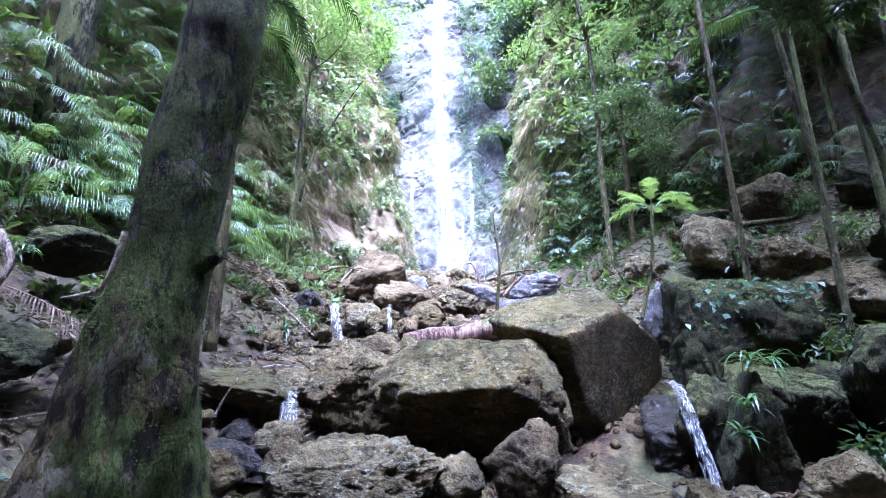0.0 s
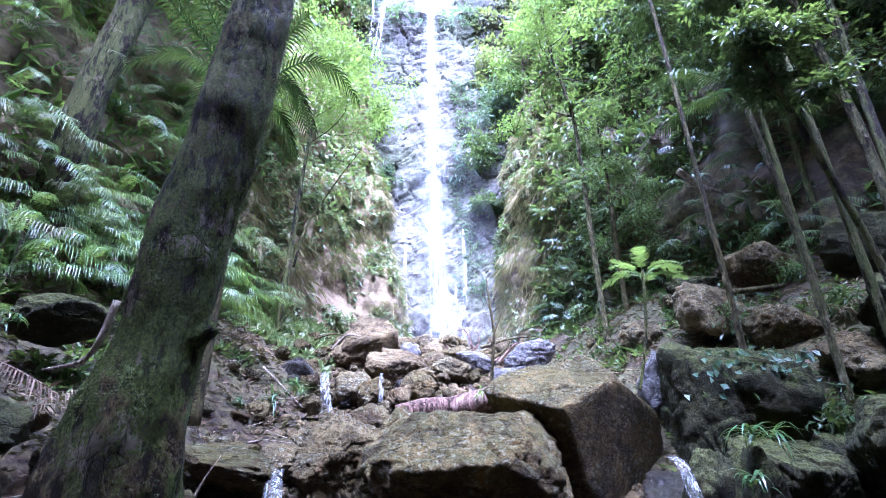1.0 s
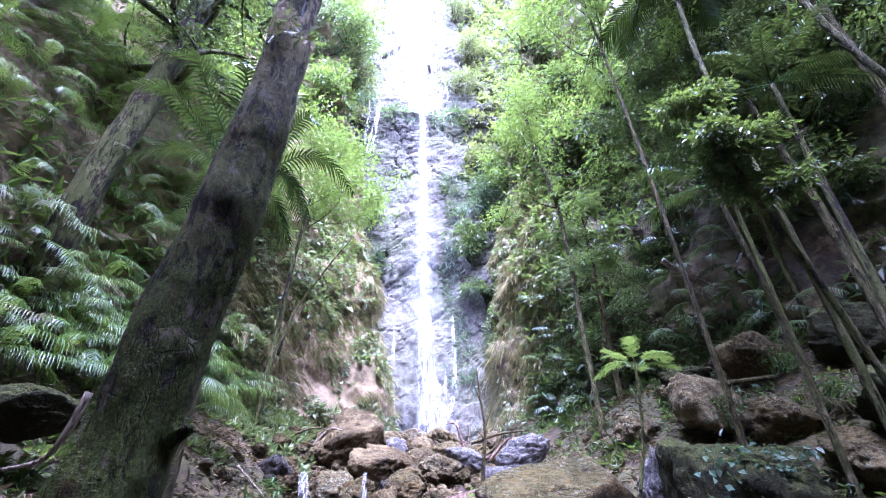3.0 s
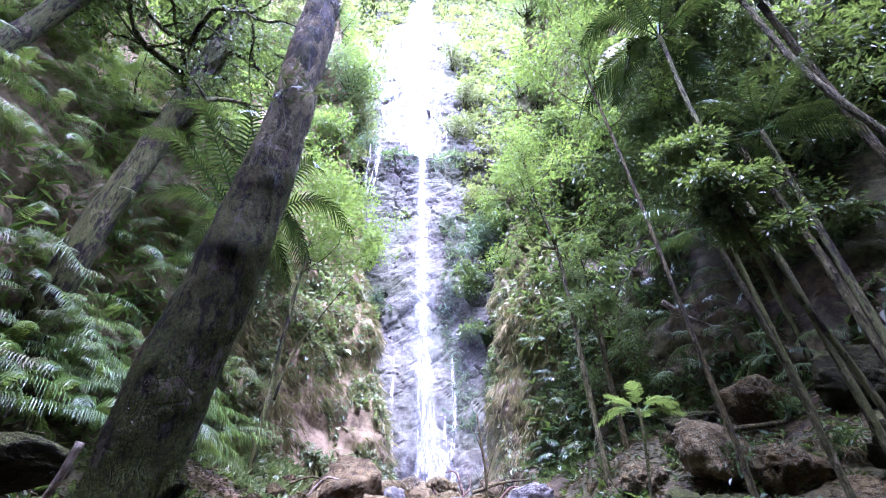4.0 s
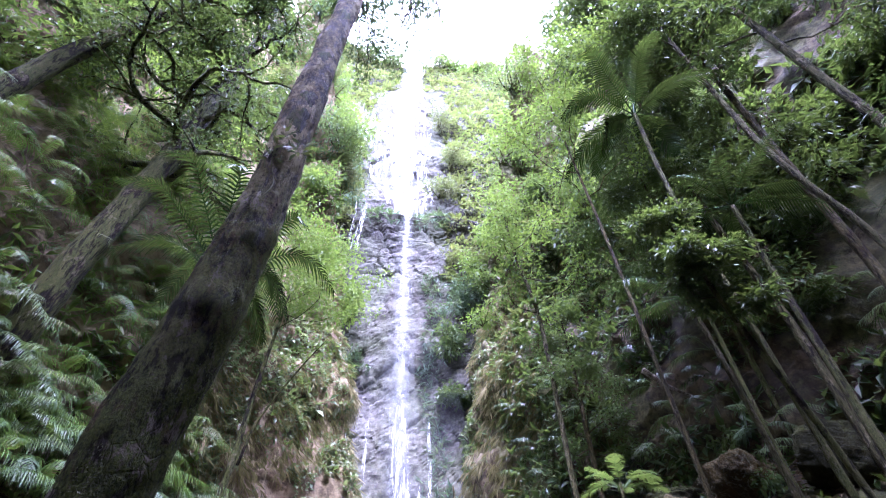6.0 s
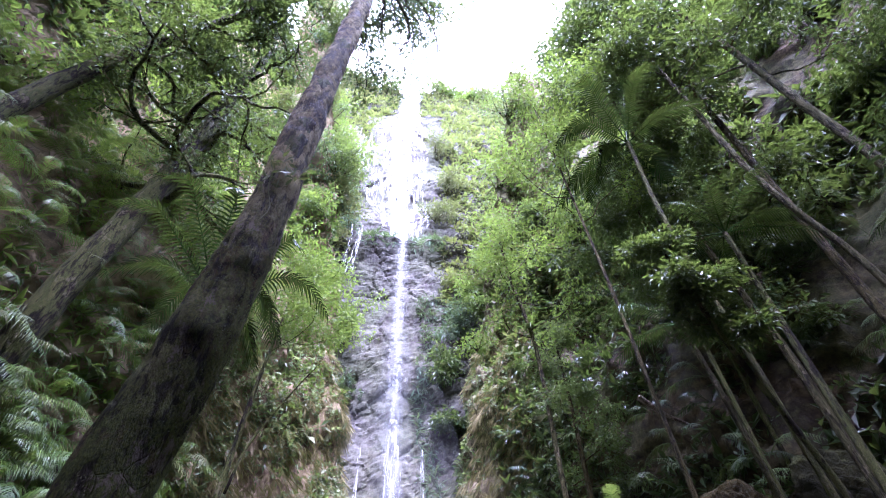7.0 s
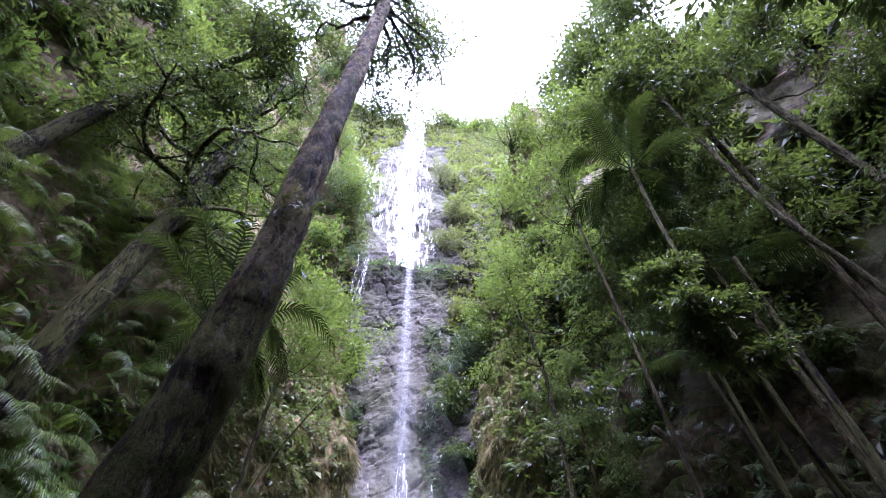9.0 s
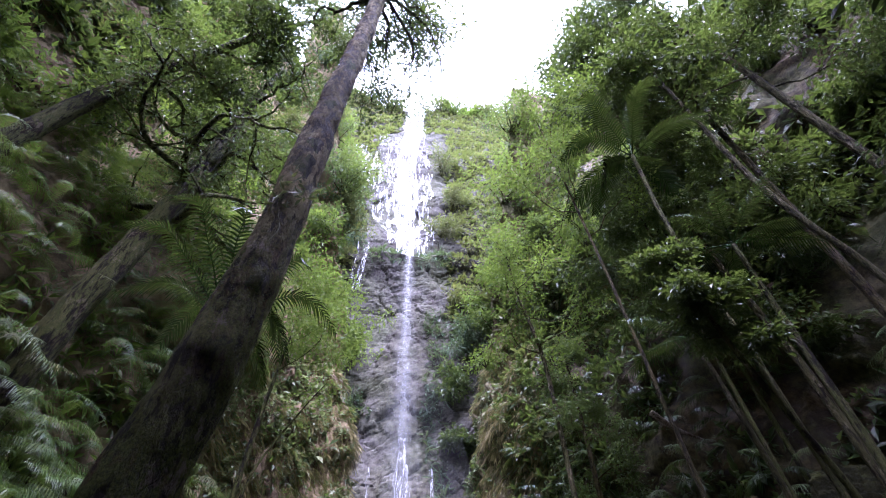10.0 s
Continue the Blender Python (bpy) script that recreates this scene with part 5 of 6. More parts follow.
# ---- shrubs and trees that cling to the walls ----
def shrub(at, size, leaf, seed, label, count=900, leaf_size=0.13, slim=0.45, bark=BARK_DARK, group="shrubs on the cliffs", name="shrub", stems=7, nor=(0, 0, 1), flat=0.7):
    r = np.random.default_rng(seed)
    ob = thing(name, at, label, "shrub" if name == "shrub" else "tree", group)
    crown, wood = Geo(), Geo()
    for k in range(stems):
        d = unit(any_way(1, r)[0] * (1, 1, 0.5) + np.array(nor) * 0.8 + np.array([0, 0, 0.5]))
        arm = limb_line(at, d, size * r.uniform(0.7, 1.25), 7, 0.22, 0.5, r)
        tube(wood, arm, size * 0.022 * np.linspace(1, 0.25, 7), 5)
        spray_leaves(crown, arm, count // stems, size * 0.36, leaf_size, r, flat, 0.35, slim)
    part("stem", wood, bark, ob)
    part("crown", crown, leaf, ob, smooth=False)
    return ob


def on_wall(pts, s, h):
    """A place on a wall by shares of its length and height."""
    n, m = pts.shape[:2]
    i, j = int(np.clip(s * (n - 1), 1, n - 2)), int(np.clip(h * (m - 1), 1, m - 2))
    nor = unit(np.cross(pts[i + 1, j] - pts[i - 1, j], pts[i, j + 1] - pts[i, j - 1]))
    return pts[i, j], nor


r = np.random.default_rng(77)
for k in range(64):
    s = r.uniform(0.22, 0.97)
    h = r.uniform(0.46 if s > 0.5 else 0.34, 0.98)
    p, nor = on_wall(left_wall, s, h)
    if np.any(p[1] < 1.0):
        continue
    mat, text = [(LEAF_MID, "mid green"), (LEAF_BLUISH, "bluish green"), (LEAF_OLIVE, "olive"), (LEAF_BRIGHT, "bright green")][int(r.choice([0, 0, 1, 2, 3]))]
    # high near shrubs get the dark leaf in place of shade
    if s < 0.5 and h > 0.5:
        mat, text = LEAF_DARK_SHADE, "dark green"
    shrub(p, r.uniform(1.0, 2.1), mat, 1000 + k, f"{text} shrub clinging to the gorge wall", 1100, 0.16, nor=nor)
for k in range(78):
    s = r.uniform(0.05, 0.80)
    h = r.uniform(0.44 if s < 0.42 else 0.32, 0.98)
    p, nor = on_wall(right_wall, s, h)
    if p[1] < 0.5:
        continue
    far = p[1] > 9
    # dark leaves near, lighter ones far: shade put into the leaf colour
    mat, text = [(LEAF_MID, "mid green"), (LEAF_OLIVE, "olive"), (LEAF_BRIGHT, "bright green"), (LEAF_DARK_SHADE, "dark green")][int(r.choice([0, 1, 2, 2] if far else [3, 3, 0, 3]))]
    shrub(p, r.uniform(1.0, 2.2), mat, 1200 + k, f"{text} shrub clinging to the gorge wall", 1100, 0.16, nor=nor)

# bushes that stand out on the cliffs beside the fall
for k, (x, z, size, mat, text) in enumerate(((2.4, 12.0, 1.3, LEAF_MID, "dark green bush on the cliff beside the fall"), (2.7, 14.2, 1.5, LEAF_BLUISH, "blue-green bush on the cliff beside the fall"), (2.0, 9.6, 0.9, LEAF_DARK_SHADE, "dark leafy tuft in a cleft of the cliff"),
                                             (2.9, 17.0, 1.5, LEAF_OLIVE, "olive bush under the ledge"), (-3.6, 22.0, 1.7, LEAF_BLUISH, "blue-green bush on the ledge beside the cascade"), (-4.2, 25.5, 2.0, LEAF_BLUISH, "blue-green bush beside the upper cascade"),
                                             (-4.6, 20.2, 1.4, LEAF_OLIVE, "olive bush on the ledge"), (1.6, 24.0, 1.6, LEAF_OLIVE, "olive bush beside the upper cascade"), (2.4, 28.0, 2.0, LEAF_OLIVE, "olive bush high beside the cascade"), (-4.9, 31.0, 2.3, LEAF_BRIGHT, "bright green tree beside the upper cascade"),
                                             (1.9, 34.5, 2.2, LEAF_OLIVE, "pale olive bush near the lip of the fall"), (-2.6, 14.0, 1.2, LEAF_BRIGHT, "bright green bush beside the fall"), (-2.3, 11.0, 1.0, LEAF_BLUISH, "dark blue-green bush on the nose of the bank"))):
    y = float(back_y(np.array([x]), np.array([z]))[0])
    shrub((x, y - 0.1, z), size, mat, 1400 + k, text, 1500, 0.17, nor=(0, -1, 0.2))
shrub((2.3, 11.6, 9.6), 0.8, LEAF_BRIGHT, 1450, "small yellow-green bush against the cliff", 500, 0.12)

# scrub along the skyline
r = np.random.default_rng(99)
for k in range(22):
    x = -9 + 0.86 * k
    if abs(x + 0.9) < 1.0:
        continue
    z = r.uniform(49.5, 53)
    y = float(back_y(np.array([x]), np.array([z]))[0])
    shrub((x, y, z), r.uniform(1.5, 3.2), [LEAF_OLIVE, LEAF_MID, LEAF_BRIGHT][k % 3], 1600 + k, "scrubby tree on the rim of the gorge", 900, 0.30, group="trees on the rim")

# ---- the skin of small plants on the banks ----
def bank_plants(name, label, tri, count, size, mat, seed, slim=0.5, per=6, spread=0.16, keep=None, fall_down=0.2):
    r = np.random.default_rng(seed)
    p, nor = scatter(tri, count, r)
    ok = fbm(p, 0.6, 3, seed) > -0.15 if keep is None else keep(p, nor)
    p, nor = p[ok], nor[ok]
    n = len(p)
    p, nor = np.repeat(p, per, 0), np.repeat(nor, per, 0)
    way = unit(any_way(n * per, r) + 0.45 * nor + np.array([0, 0, -fall_down]))
    ln = size * (0.5 + r.random(n * per)) * np.repeat(0.6 + 0.8 * r.random(n), per)
    g = Geo()
    leaves(g, p + way * spread * 0.3 + 0.03 * nor, way, unit(nor + np.array([0, 0, 0.8])), ln, ln * slim)
    return whole(name, g, mat, label, "plants", kind="stuff", smooth=False)


def window(pts, s0, s1, h0, h1):
    n, m = pts.shape[:2]
    return wall_triangles(pts[int(s0 * (n - 1)):int(s1 * (n - 1)) + 1, int(h0 * (m - 1)):int(h1 * (m - 1)) + 1])


bank_plants("bank_plants", "pale broad-leaved herbs covering the earthy bank", window(left_wall, 0.45, 0.86, 0.06, 0.42), 8200, 0.115, LEAF_BANK, 71, 0.6)
bank_plants("bank_plants", "large pale drooping leaves on the earthy bank", window(left_wall, 0.42, 0.86, 0.06, 0.44), 420, 0.22, LEAF_BANK, 70, 0.42, 7)
bank_plants("bank_plants", "fresh green seedlings on the bank", window(left_wall, 0.35, 0.9, 0.05, 0.5), 2600, 0.12, LEAF_MID, 72, 0.4)
bank_plants("bank_grass", "dry straw-coloured grass tufts on the bank", window(left_wall, 0.5, 0.86, 0.06, 0.42), 3600, 0.30, GRASS_DRY, 73, 0.022, 10, fall_down=1.4)
bank_plants("bank_plants", "dense ferns and herbs on the slope", window(left_wall, 0.12, 0.52, 0.08, 0.6), 4600, 0.24, LEAF_BRIGHT, 74, 0.3)
bank_plants("wall_leaves", "leafy growth high on the gorge wall", window(left_wall, 0.52, 1.0, 0.4, 1.0), 4000, 0.26, LEAF_MID, 75, 0.45)
# dark leaf colour stands for the shade above the slope
bank_plants("wall_leaves", "leafy growth overhanging the slope, darkened as shaded", window(left_wall, 0.15, 0.58, 0.44, 1.0), 9000, 0.30, LEAF_DARK_SHADE, 84, 0.45)
bank_plants("wall_leaves", "olive growth high on the gorge wall", window(right_wall, 0.0, 0.55, 0.3, 1.0), 5200, 0.26, LEAF_OLIVE, 76, 0.4)
bank_plants("bank_grass", "dry hanging grass on the cliff beside the fall", window(right_wall, 0.08, 0.42, 0.08, 0.46), 3000, 0.34, GRASS_DRY, 77, 0.024, 9, fall_down=1.6)
bank_plants("bank_plants", "pale herbs speckling the tan cliff", window(right_wall, 0.05, 0.44, 0.06, 0.42), 2200, 0.12, LEAF_BANK, 83, 0.5)
bank_plants("bank_plants", "green herbs on the cliff beside the fall", window(right_wall, 0.05, 0.5, 0.1, 0.45), 1000, 0.17, LEAF_MID, 78, 0.4)
# dark leaf colour stands for the shade of the near right wall
bank_plants("bank_plants", "herbs on the slope, darkened as shaded", window(right_wall, 0.36, 0.85, 0.05, 0.5), 6500, 0.22, LEAF_DARK_SHADE, 79, 0.4)
bank_plants("wall_leaves", "leafy growth high on the gorge wall, darkened as shaded", window(right_wall, 0.4, 0.85, 0.35, 1.0), 7000, 0.32, LEAF_DARK_SHADE, 80, 0.45)
near_fall = lambda p, nor: (np.abs(p[:, 0] - 1.25 - 0.25 * np.sin(p[:, 2])) < 0.45 + 0.25 * fbm(p, 0.5, 2, 3)) & (p[:, 2] > 6) & (p[:, 2] < 17) | ((np.abs(p[:, 2] - 21.2) < 0.9) & (np.abs(p[:, 0] + 0.3) < 2.6) & (np.abs(p[:, 0] + 0.25) > 0.35))
bank_plants("cliff_plants", "strap-leaved plants and moss on the wet rock face", wall_triangles(back_wall), 26000, 0.30, LEAF_BLUISH, 81, 0.16, 5, keep=near_fall)
side_growth = lambda p, nor: (((p[:, 0] < -3.4 - 0.4 * fbm(p, 0.4, 2, 5)) | (p[:, 0] > 2.2 + 0.5 * fbm(p, 0.4, 2, 6))) & (p[:, 2] > 16)) | ((p[:, 2] > 44) & (np.abs(p[:, 0] + 0.9) > 1.1))
bank_plants("cliff_plants", "bushy growth either side of the upper cascade", wall_triangles(back_wall), 16000, 0.30, LEAF_OLIVE, 82, 0.45, 6, keep=side_growth)


# ---- palms and ferns ----
def feather_plant(name, label, category, at, fronds, length, leaf, seed, trunk=None, bark=BARK_BROWN, pairs=34, leaflet=0.42, width=0.035, droop=(0.25, 0.6), rise=(0.2, 1.1), group="", lift=0.12, hang=0.65, shaft=False, spin=0.0, radius=0.016):
    """A palm or tree fern: an upright stem, and arching feathered leaves as parts."""
    r = np.random.default_rng(seed)
    at = np.array(at, float)
    base = np.array(trunk[0][:3]) if trunk else at
    ob = thing(name, base, label, category, group)
    if trunk:
        g = Geo()
        pts = smooth_line(trunk, 40)
        tube(g, pts[:, :3], pts[:, 3] * (1 + 0.05 * np.sin(np.arange(40) * 2.2)), 10, 0.05, seed)
        part("trunk", g, bark, ob)
    for k in range(fronds):
        a = spin + 2.399 * k + r.uniform(-0.25, 0.25)
        up = rise[0] + (rise[1] - rise[0]) * (k + 0.5) / fronds
        way = (math.cos(a), math.sin(a), up)
        g = Geo()
        frond(g, at + 0.04 * np.array([math.cos(a), math.sin(a), 0]), way, length * r.uniform(0.85, 1.1), r.uniform(*droop), pairs, leaflet, width, lift, 0.2, hang, radius, r)
        part("frond", g, leaf, ob, smooth=False)
    return ob


def frond_along(geo, line, pairs, leaflet, width, hang, radius, r, lift=0.10, stalk=0.16):
    """A feather leaf whose rib runs through given places."""
    rib = smooth_line(line, 18)
    s = np.linspace(0, 1, 18)
    tube(geo, rib, radius * (1 - 0.85 * s), 5)
    u = np.repeat(np.linspace(stalk, 0.985, pairs), 2)
    p = np.stack([np.interp(u, s, rib[:, k]) for k in range(3)], 1)
    grad = np.gradient(rib, axis=0)
    tan = unit(np.stack([np.interp(u, s, grad[:, k]) for k in range(3)], 1))
    out = unit(rib[-1] - rib[0])
    side = unit(np.cross(tan, (0, 0, 1.0)) + 0.35 * np.cross(out, (0, 0, 1.0)))
    nor = unit(np.cross(side, tan))
    sign = np.tile([1.0, -1.0], pairs)[:, None]
    shape = np.sin(np.pi * np.clip(0.16 + 0.80 * (u - stalk) / (1 - stalk), 0, 1)) ** 0.55
    d = unit(side * sign * 0.85 + tan * (0.35 + 0.5 * u[:, None]) + nor * (lift + 0.07 * r.standard_normal((len(u), 1))))
    ribbons(geo, p, d, nor, leaflet * np.maximum(0.15, shape) * (0.92 + 0.16 * r.random(len(u))), width * (0.7 + 0.3 * shape), hang * (0.7 + 0.6 * r.random(len(u))), 3)


def crown_palm(label, at, trunk, fronds, leaf, seed, bark, pairs=40, leaflet=0.5, width=0.045, hang=0.35):
    """A palm whose leaves spring from one crown; fronds: (middle, tip) from the crown."""
    r = np.random.default_rng(seed)
    at = np.array(at, float)
    ob = thing("palm", trunk[0][:3], label, "palm", "feather palms")
    g = Geo()
    pts = smooth_line(trunk, 48)
    tube(g, pts[:, :3], pts[:, 3] * (1 + 0.04 * np.sin(np.arange(48) * 2.2)), 12, 0.05, seed)
    part("trunk", g, bark, ob)
    for mid, tip in fronds:
        g = Geo()
        frond_along(g, [at, at + 0.45 * np.array(mid) * (1, 1, 1.15), at + mid, at + 0.62 * np.array(mid) * (0, 0, 1) + 0.5 * (np.array(mid) + tip) * (1, 1, 0.5) + np.array([0, 0, 0.25 * tip[2]]), at + tip], pairs, leaflet, width, hang, 0.016, r)
        part("frond", g, leaf, ob, smooth=False)
    return ob


crown_palm("feather palm with glossy arching dark green fronds", (-2.80, 5.45, 6.0), [(-2.75, 5.6, 1.6, 0.08), (-2.75, 5.6, 4.0, 0.065), (-2.80, 5.5, 5.5, 0.06), (-2.80, 5.45, 6.05, 0.05)],
           [((-0.62, -0.62, 0.75), (-1.25, -1.20, 0.75)), ((-0.38, -0.72, 1.05), (-0.75, -1.50, 1.05)), ((-0.02, -0.55, 1.1), (0.12, -1.1, 1.35)), ((0.85, 0.0, 0.62), (1.62, 0.35, 0.18)), ((0.55, 0.12, 0.35), (0.98, 0.45, -0.30)),
            ((0.55, -0.1, 0.9), (1.15, -0.30, 0.95)), ((-0.62, -0.25, 0.45), (-1.25, -0.6, 0.0)), ((-0.6, 0.5, 0.7), (-1.3, 1.0, 0.3)), ((0.2, 0.8, 0.8), (0.5, 1.5, 0.4)), ((0.35, 0.5, 0.1), (0.65, 0.7, -0.55))],
           LEAF_PALM, 701, BARK_BROWN, 34, 0.38, 0.036, 0.45)
crown_palm("tall feather palm with drooping shiny fronds", (4.81, 5.0, 11.0), [(5.05, 5.0, 0.7, 0.06), (4.9, 5.0, 5.0, 0.045), (4.70, 5.0, 8.3, 0.042), (4.80, 5.0, 10.6, 0.045), (4.81, 5.0, 11.05, 0.045)],
           [((-0.85, -0.1, 0.55), (-1.55, 0.35, 0.15)), ((-0.62, 0.7, 0.2), (-1.25, 1.45, -0.6)), ((-0.70, -0.55, 0.75), (-1.2, -1.0, 0.95)), ((-0.10, -0.8, 0.55), (0.0, -1.6, 0.60)), ((0.55, -0.55, 0.3), (1.15, -1.15, -0.1)),
            ((0.7, 0.3, 0.1), (1.1, 0.6, -0.9)), ((0.6, 0.6, 0.7), (1.3, 1.2, 0.5)), ((-0.1, 0.9, 0.6), (-0.3, 1.8, 0.1)), ((-0.5, 0.25, 0.0), (-0.8, 0.4, -0.8)), ((0.1, -0.3, 1.0), (0.3, -0.7, 1.7))],
           LEAF_PALM, 709, BARK_DARK, 36, 0.46, 0.040, 0.5)
feather_plant("palm", "slim young palm with drooping fronds on the dark slope", "palm", (4.45, 5.5, 6.25), 7, 1.25, LEAF_PALM, 719, [(4.78, 5.5, 1.1, 0.045), (4.7, 5.5, 3.8, 0.04), (4.5, 5.5, 5.9, 0.035), (4.45, 5.5, 6.3, 0.03)], pairs=24, leaflet=0.36, width=0.028, group="feather palms", bark=BARK_GREY)
feather_plant("palm", "tall palm high on the shaded slope", "palm", (7.7, 5.0, 16.0), 12, 2.3, LEAF_PALM, 727, [(8.0, 5.2, 2.6, 0.1), (7.8, 5.1, 9.0, 0.085), (7.7, 5.0, 16.0, 0.07)], pairs=32, leaflet=0.5, width=0.034, group="feather palms")
feather_plant("palm", "slim palm stem rising through the shade", "palm", (6.0, 5.2, 8.3), 9, 1.7, LEAF_PALM, 733, [(5.9, 5.2, 1.5, 0.06), (5.95, 5.2, 5.5, 0.055), (6.0, 5.2, 8.3, 0.045)], pairs=28, leaflet=0.4, width=0.030, group="feather palms", bark=BARK_DARK)
feather_plant("tree_fern", "small bright green tree fern with slender dark stem", "fern", (2.82, 6.0, 3.50), 10, 0.62, LEAF_MID, 739, [(2.55, 6.0, 2.0, 0.022), (2.72, 6.0, 2.6, 0.022), (2.80, 6.0, 3.2, 0.022), (2.82, 6.0, 3.56, 0.018)], BARK_DARK, 30, 0.17, 0.016, (0.3, 0.65), (0.35, 1.3), "ferns", 0.15, 0.25, radius=0.009)
r = np.random.default_rng(88)
for k in range(60):
    x, y = r.uniform(-6.6, -2.6), r.uniform(3.6, 10.5)
    if x > -3.5 or (y < 6 and gz1(x, y) < 2.8):
        continue
    z = gz1(x, y)
    feather_plant("understorey_palm", "young feather palm in the undergrowth of the slope", "palm", (x, y, z + r.uniform(0.1, 0.9)), int(r.integers(5, 9)), r.uniform(0.9, 1.5), [LEAF_FERN, LEAF_FERN, LEAF_MID][int(r.integers(0, 3))], 2000 + k,
                  [(x, y, z - 0.1, 0.03), (x, y, z + 0.4, 0.025), (x, y, z + 0.9, 0.02)], BARK_DARK, 26, 0.32, 0.022, (0.35, 0.8), (0.3, 1.2), "young palms on the slope", radius=0.008)
for k in range(150):
    s, h = r.uniform(0.17, 0.53), r.uniform(0.07, 0.38)
    p, nor = on_wall(left_wall, s, h)
    feather_plant("fern", "arching fern on the steep slope", "fern", p + 0.1 * nor, int(r.integers(5, 9)), r.uniform(0.9, 1.7), [LEAF_BRIGHT, LEAF_FERN, LEAF_MID, LEAF_OLIVE][int(r.integers(0, 4))], 2100 + k, None, BARK_DARK, 26, 0.26, 0.020, (0.4, 0.9), (0.3, 1.0), "ferns on the slope", radius=0.007)
for k in range(64):
    s, h = r.uniform(0.38, 0.72), r.uniform(0.05, 0.36)
    p, nor = on_wall(right_wall, s, h)
    feather_plant("fern", "dark fern on the shaded slope", "fern", p + 0.1 * nor, int(r.integers(5, 8)), r.uniform(0.7, 1.3), [LEAF_PALM, LEAF_DARK_SHADE, LEAF_MID][int(r.integers(0, 3))], 2200 + k, None, BARK_DARK, 24, 0.26, 0.020, (0.4, 0.9), (0.3, 1.0), "ferns on the slope", radius=0.007)
for x, y, ln in ((-2.35, 3.0, 0.55), (-2.6, 3.2, 0.6), (-2.75, 2.8, 0.5), (-2.2, 2.75, 0.4)):
    feather_plant("fern", "low fern with pale blue-green fronds beside the roots", "fern", (x, y, gz1(x, y) + 0.05), 7, ln, LEAF_BLUISH, int(-1000 * x), None, BARK_DARK, 24, 0.13, 0.022, (0.3, 0.6), (0.3, 0.8), "ferns", 0.1, 0.2, radius=0.005)


def strap_plant(at, count, length, width, seed, label, leaf=LEAF_STRAP, rise=0.7, group="strap-leaved plants"):
    r = np.random.default_rng(seed)
    g = Geo()
    a = r.uniform(0, 6.283, count)
    way = np.stack([np.cos(a), np.sin(a), rise * r.uniform(0.4, 1.8, count)], 1)
    ribbons(g, np.array(at) + 0.03 * r.standard_normal((count, 3)), way, np.tile([0, 0, 1.0], (count, 1)), length * r.uniform(0.6, 1.15, count), width, r.uniform(0.3, 0.9, count), 5)
    return whole("strap_plant", g, leaf, label, "plant", tuple(at), group, smooth=True)


for k, (x, y, z, n, ln) in enumerate(((2.95, 4.6, 1.5, 20, 0.55), (3.2, 4.65, 1.5, 14, 0.5), (2.72, 4.45, 0.85, 16, 0.4), (2.78, 4.45, 1.15, 12, 0.4), (3.0, 4.7, 1.1, 10, 0.3), (-2.55, 7.5, 1.95, 22, 0.5), (-2.2, 7.9, 2.1, 20, 0.5), (-2.4, 8.2, 2.25, 18, 0.45),
                                      (4.9, 5.2, 1.75, 18, 0.6), (5.2, 4.9, 1.7, 16, 0.55), (4.5, 4.75, 1.75, 12, 0.4), (-4.2, 4.4, 2.65, 14, 0.32), (-3.95, 4.3, 2.55, 14, 0.3), (-2.9, 7.2, 1.9, 14, 0.4))):
    strap_plant((x, y, z), n, ln, 0.035, 3000 + k, "tuft of glossy dark strap leaves hanging over the rocks")
r = np.random.default_rng(93)
for k in range(20):
    s, h = r.uniform(0.45, 0.82), r.uniform(0.06, 0.3)
    p, nor = on_wall(left_wall, s, h)
    strap_plant(tuple(p + 0.05 * nor), 14, r.uniform(0.35, 0.6), 0.05, 3100 + k, "tuft of strap leaves on the earthy bank", [LEAF_STRAP, LEAF_MID, LEAF_BANK][k % 3])
# epiphyte in the fork of the pale tree
strap_plant((3.50, 9.9, 9.35), 24, 0.55, 0.05, 3200, "epiphyte tuft in the fork of the pale tree", LEAF_MID)
def slope_cover(name, label, x0, x1, y0, y1, count, size, mat, seed, slim, per):
    r = np.random.default_rng(seed)
    x, y = r.uniform(x0, x1, count), r.uniform(y0, y1, count)
    ok = fbm(np.stack([x, y, 0 * x], 1), 0.9, 3, seed) > -0.05
    x, y = np.repeat(x[ok], per), np.repeat(y[ok], per)
    n = len(x)
    p = np.stack([x, y, ground_z(x, y) + 0.02], 1)
    way = unit(any_way(n, r) * (1, 1, 0.5) + (0, 0, 0.55))
    ln = size * (0.4 + r.random(n))
    g = Geo()
    leaves(g, p + way * size * 0.2, way, unit(np.array([0, 0, 1.0]) + 0.4 * r.standard_normal((n, 3))), ln, ln * slim)
    return whole(name, g, mat, label, "plants", kind="stuff", smooth=False)


slope_cover("ground_cover", "low herbs on the slope, darkened as shaded", 3.3, 8.5, 4, 14, 2600, 0.17, LEAF_DARK_SHADE, 85, 0.45, 5)
slope_cover("ground_cover", "mid green seedlings on the shaded slope", 2.8, 8.5, 4, 14, 900, 0.14, LEAF_MID, 86, 0.4, 5)
slope_cover("ground_cover", "low green herbs among the litter", -6.5, -3.2, 5.0, 12.5, 1500, 0.15, LEAF_MID, 87, 0.42, 5)
slope_cover("ground_cover", "pale broad-leaved herbs at the foot of the bank", -4.6, -2.2, 9.5, 14.5, 1300, 0.17, LEAF_BANK, 89, 0.5, 5)
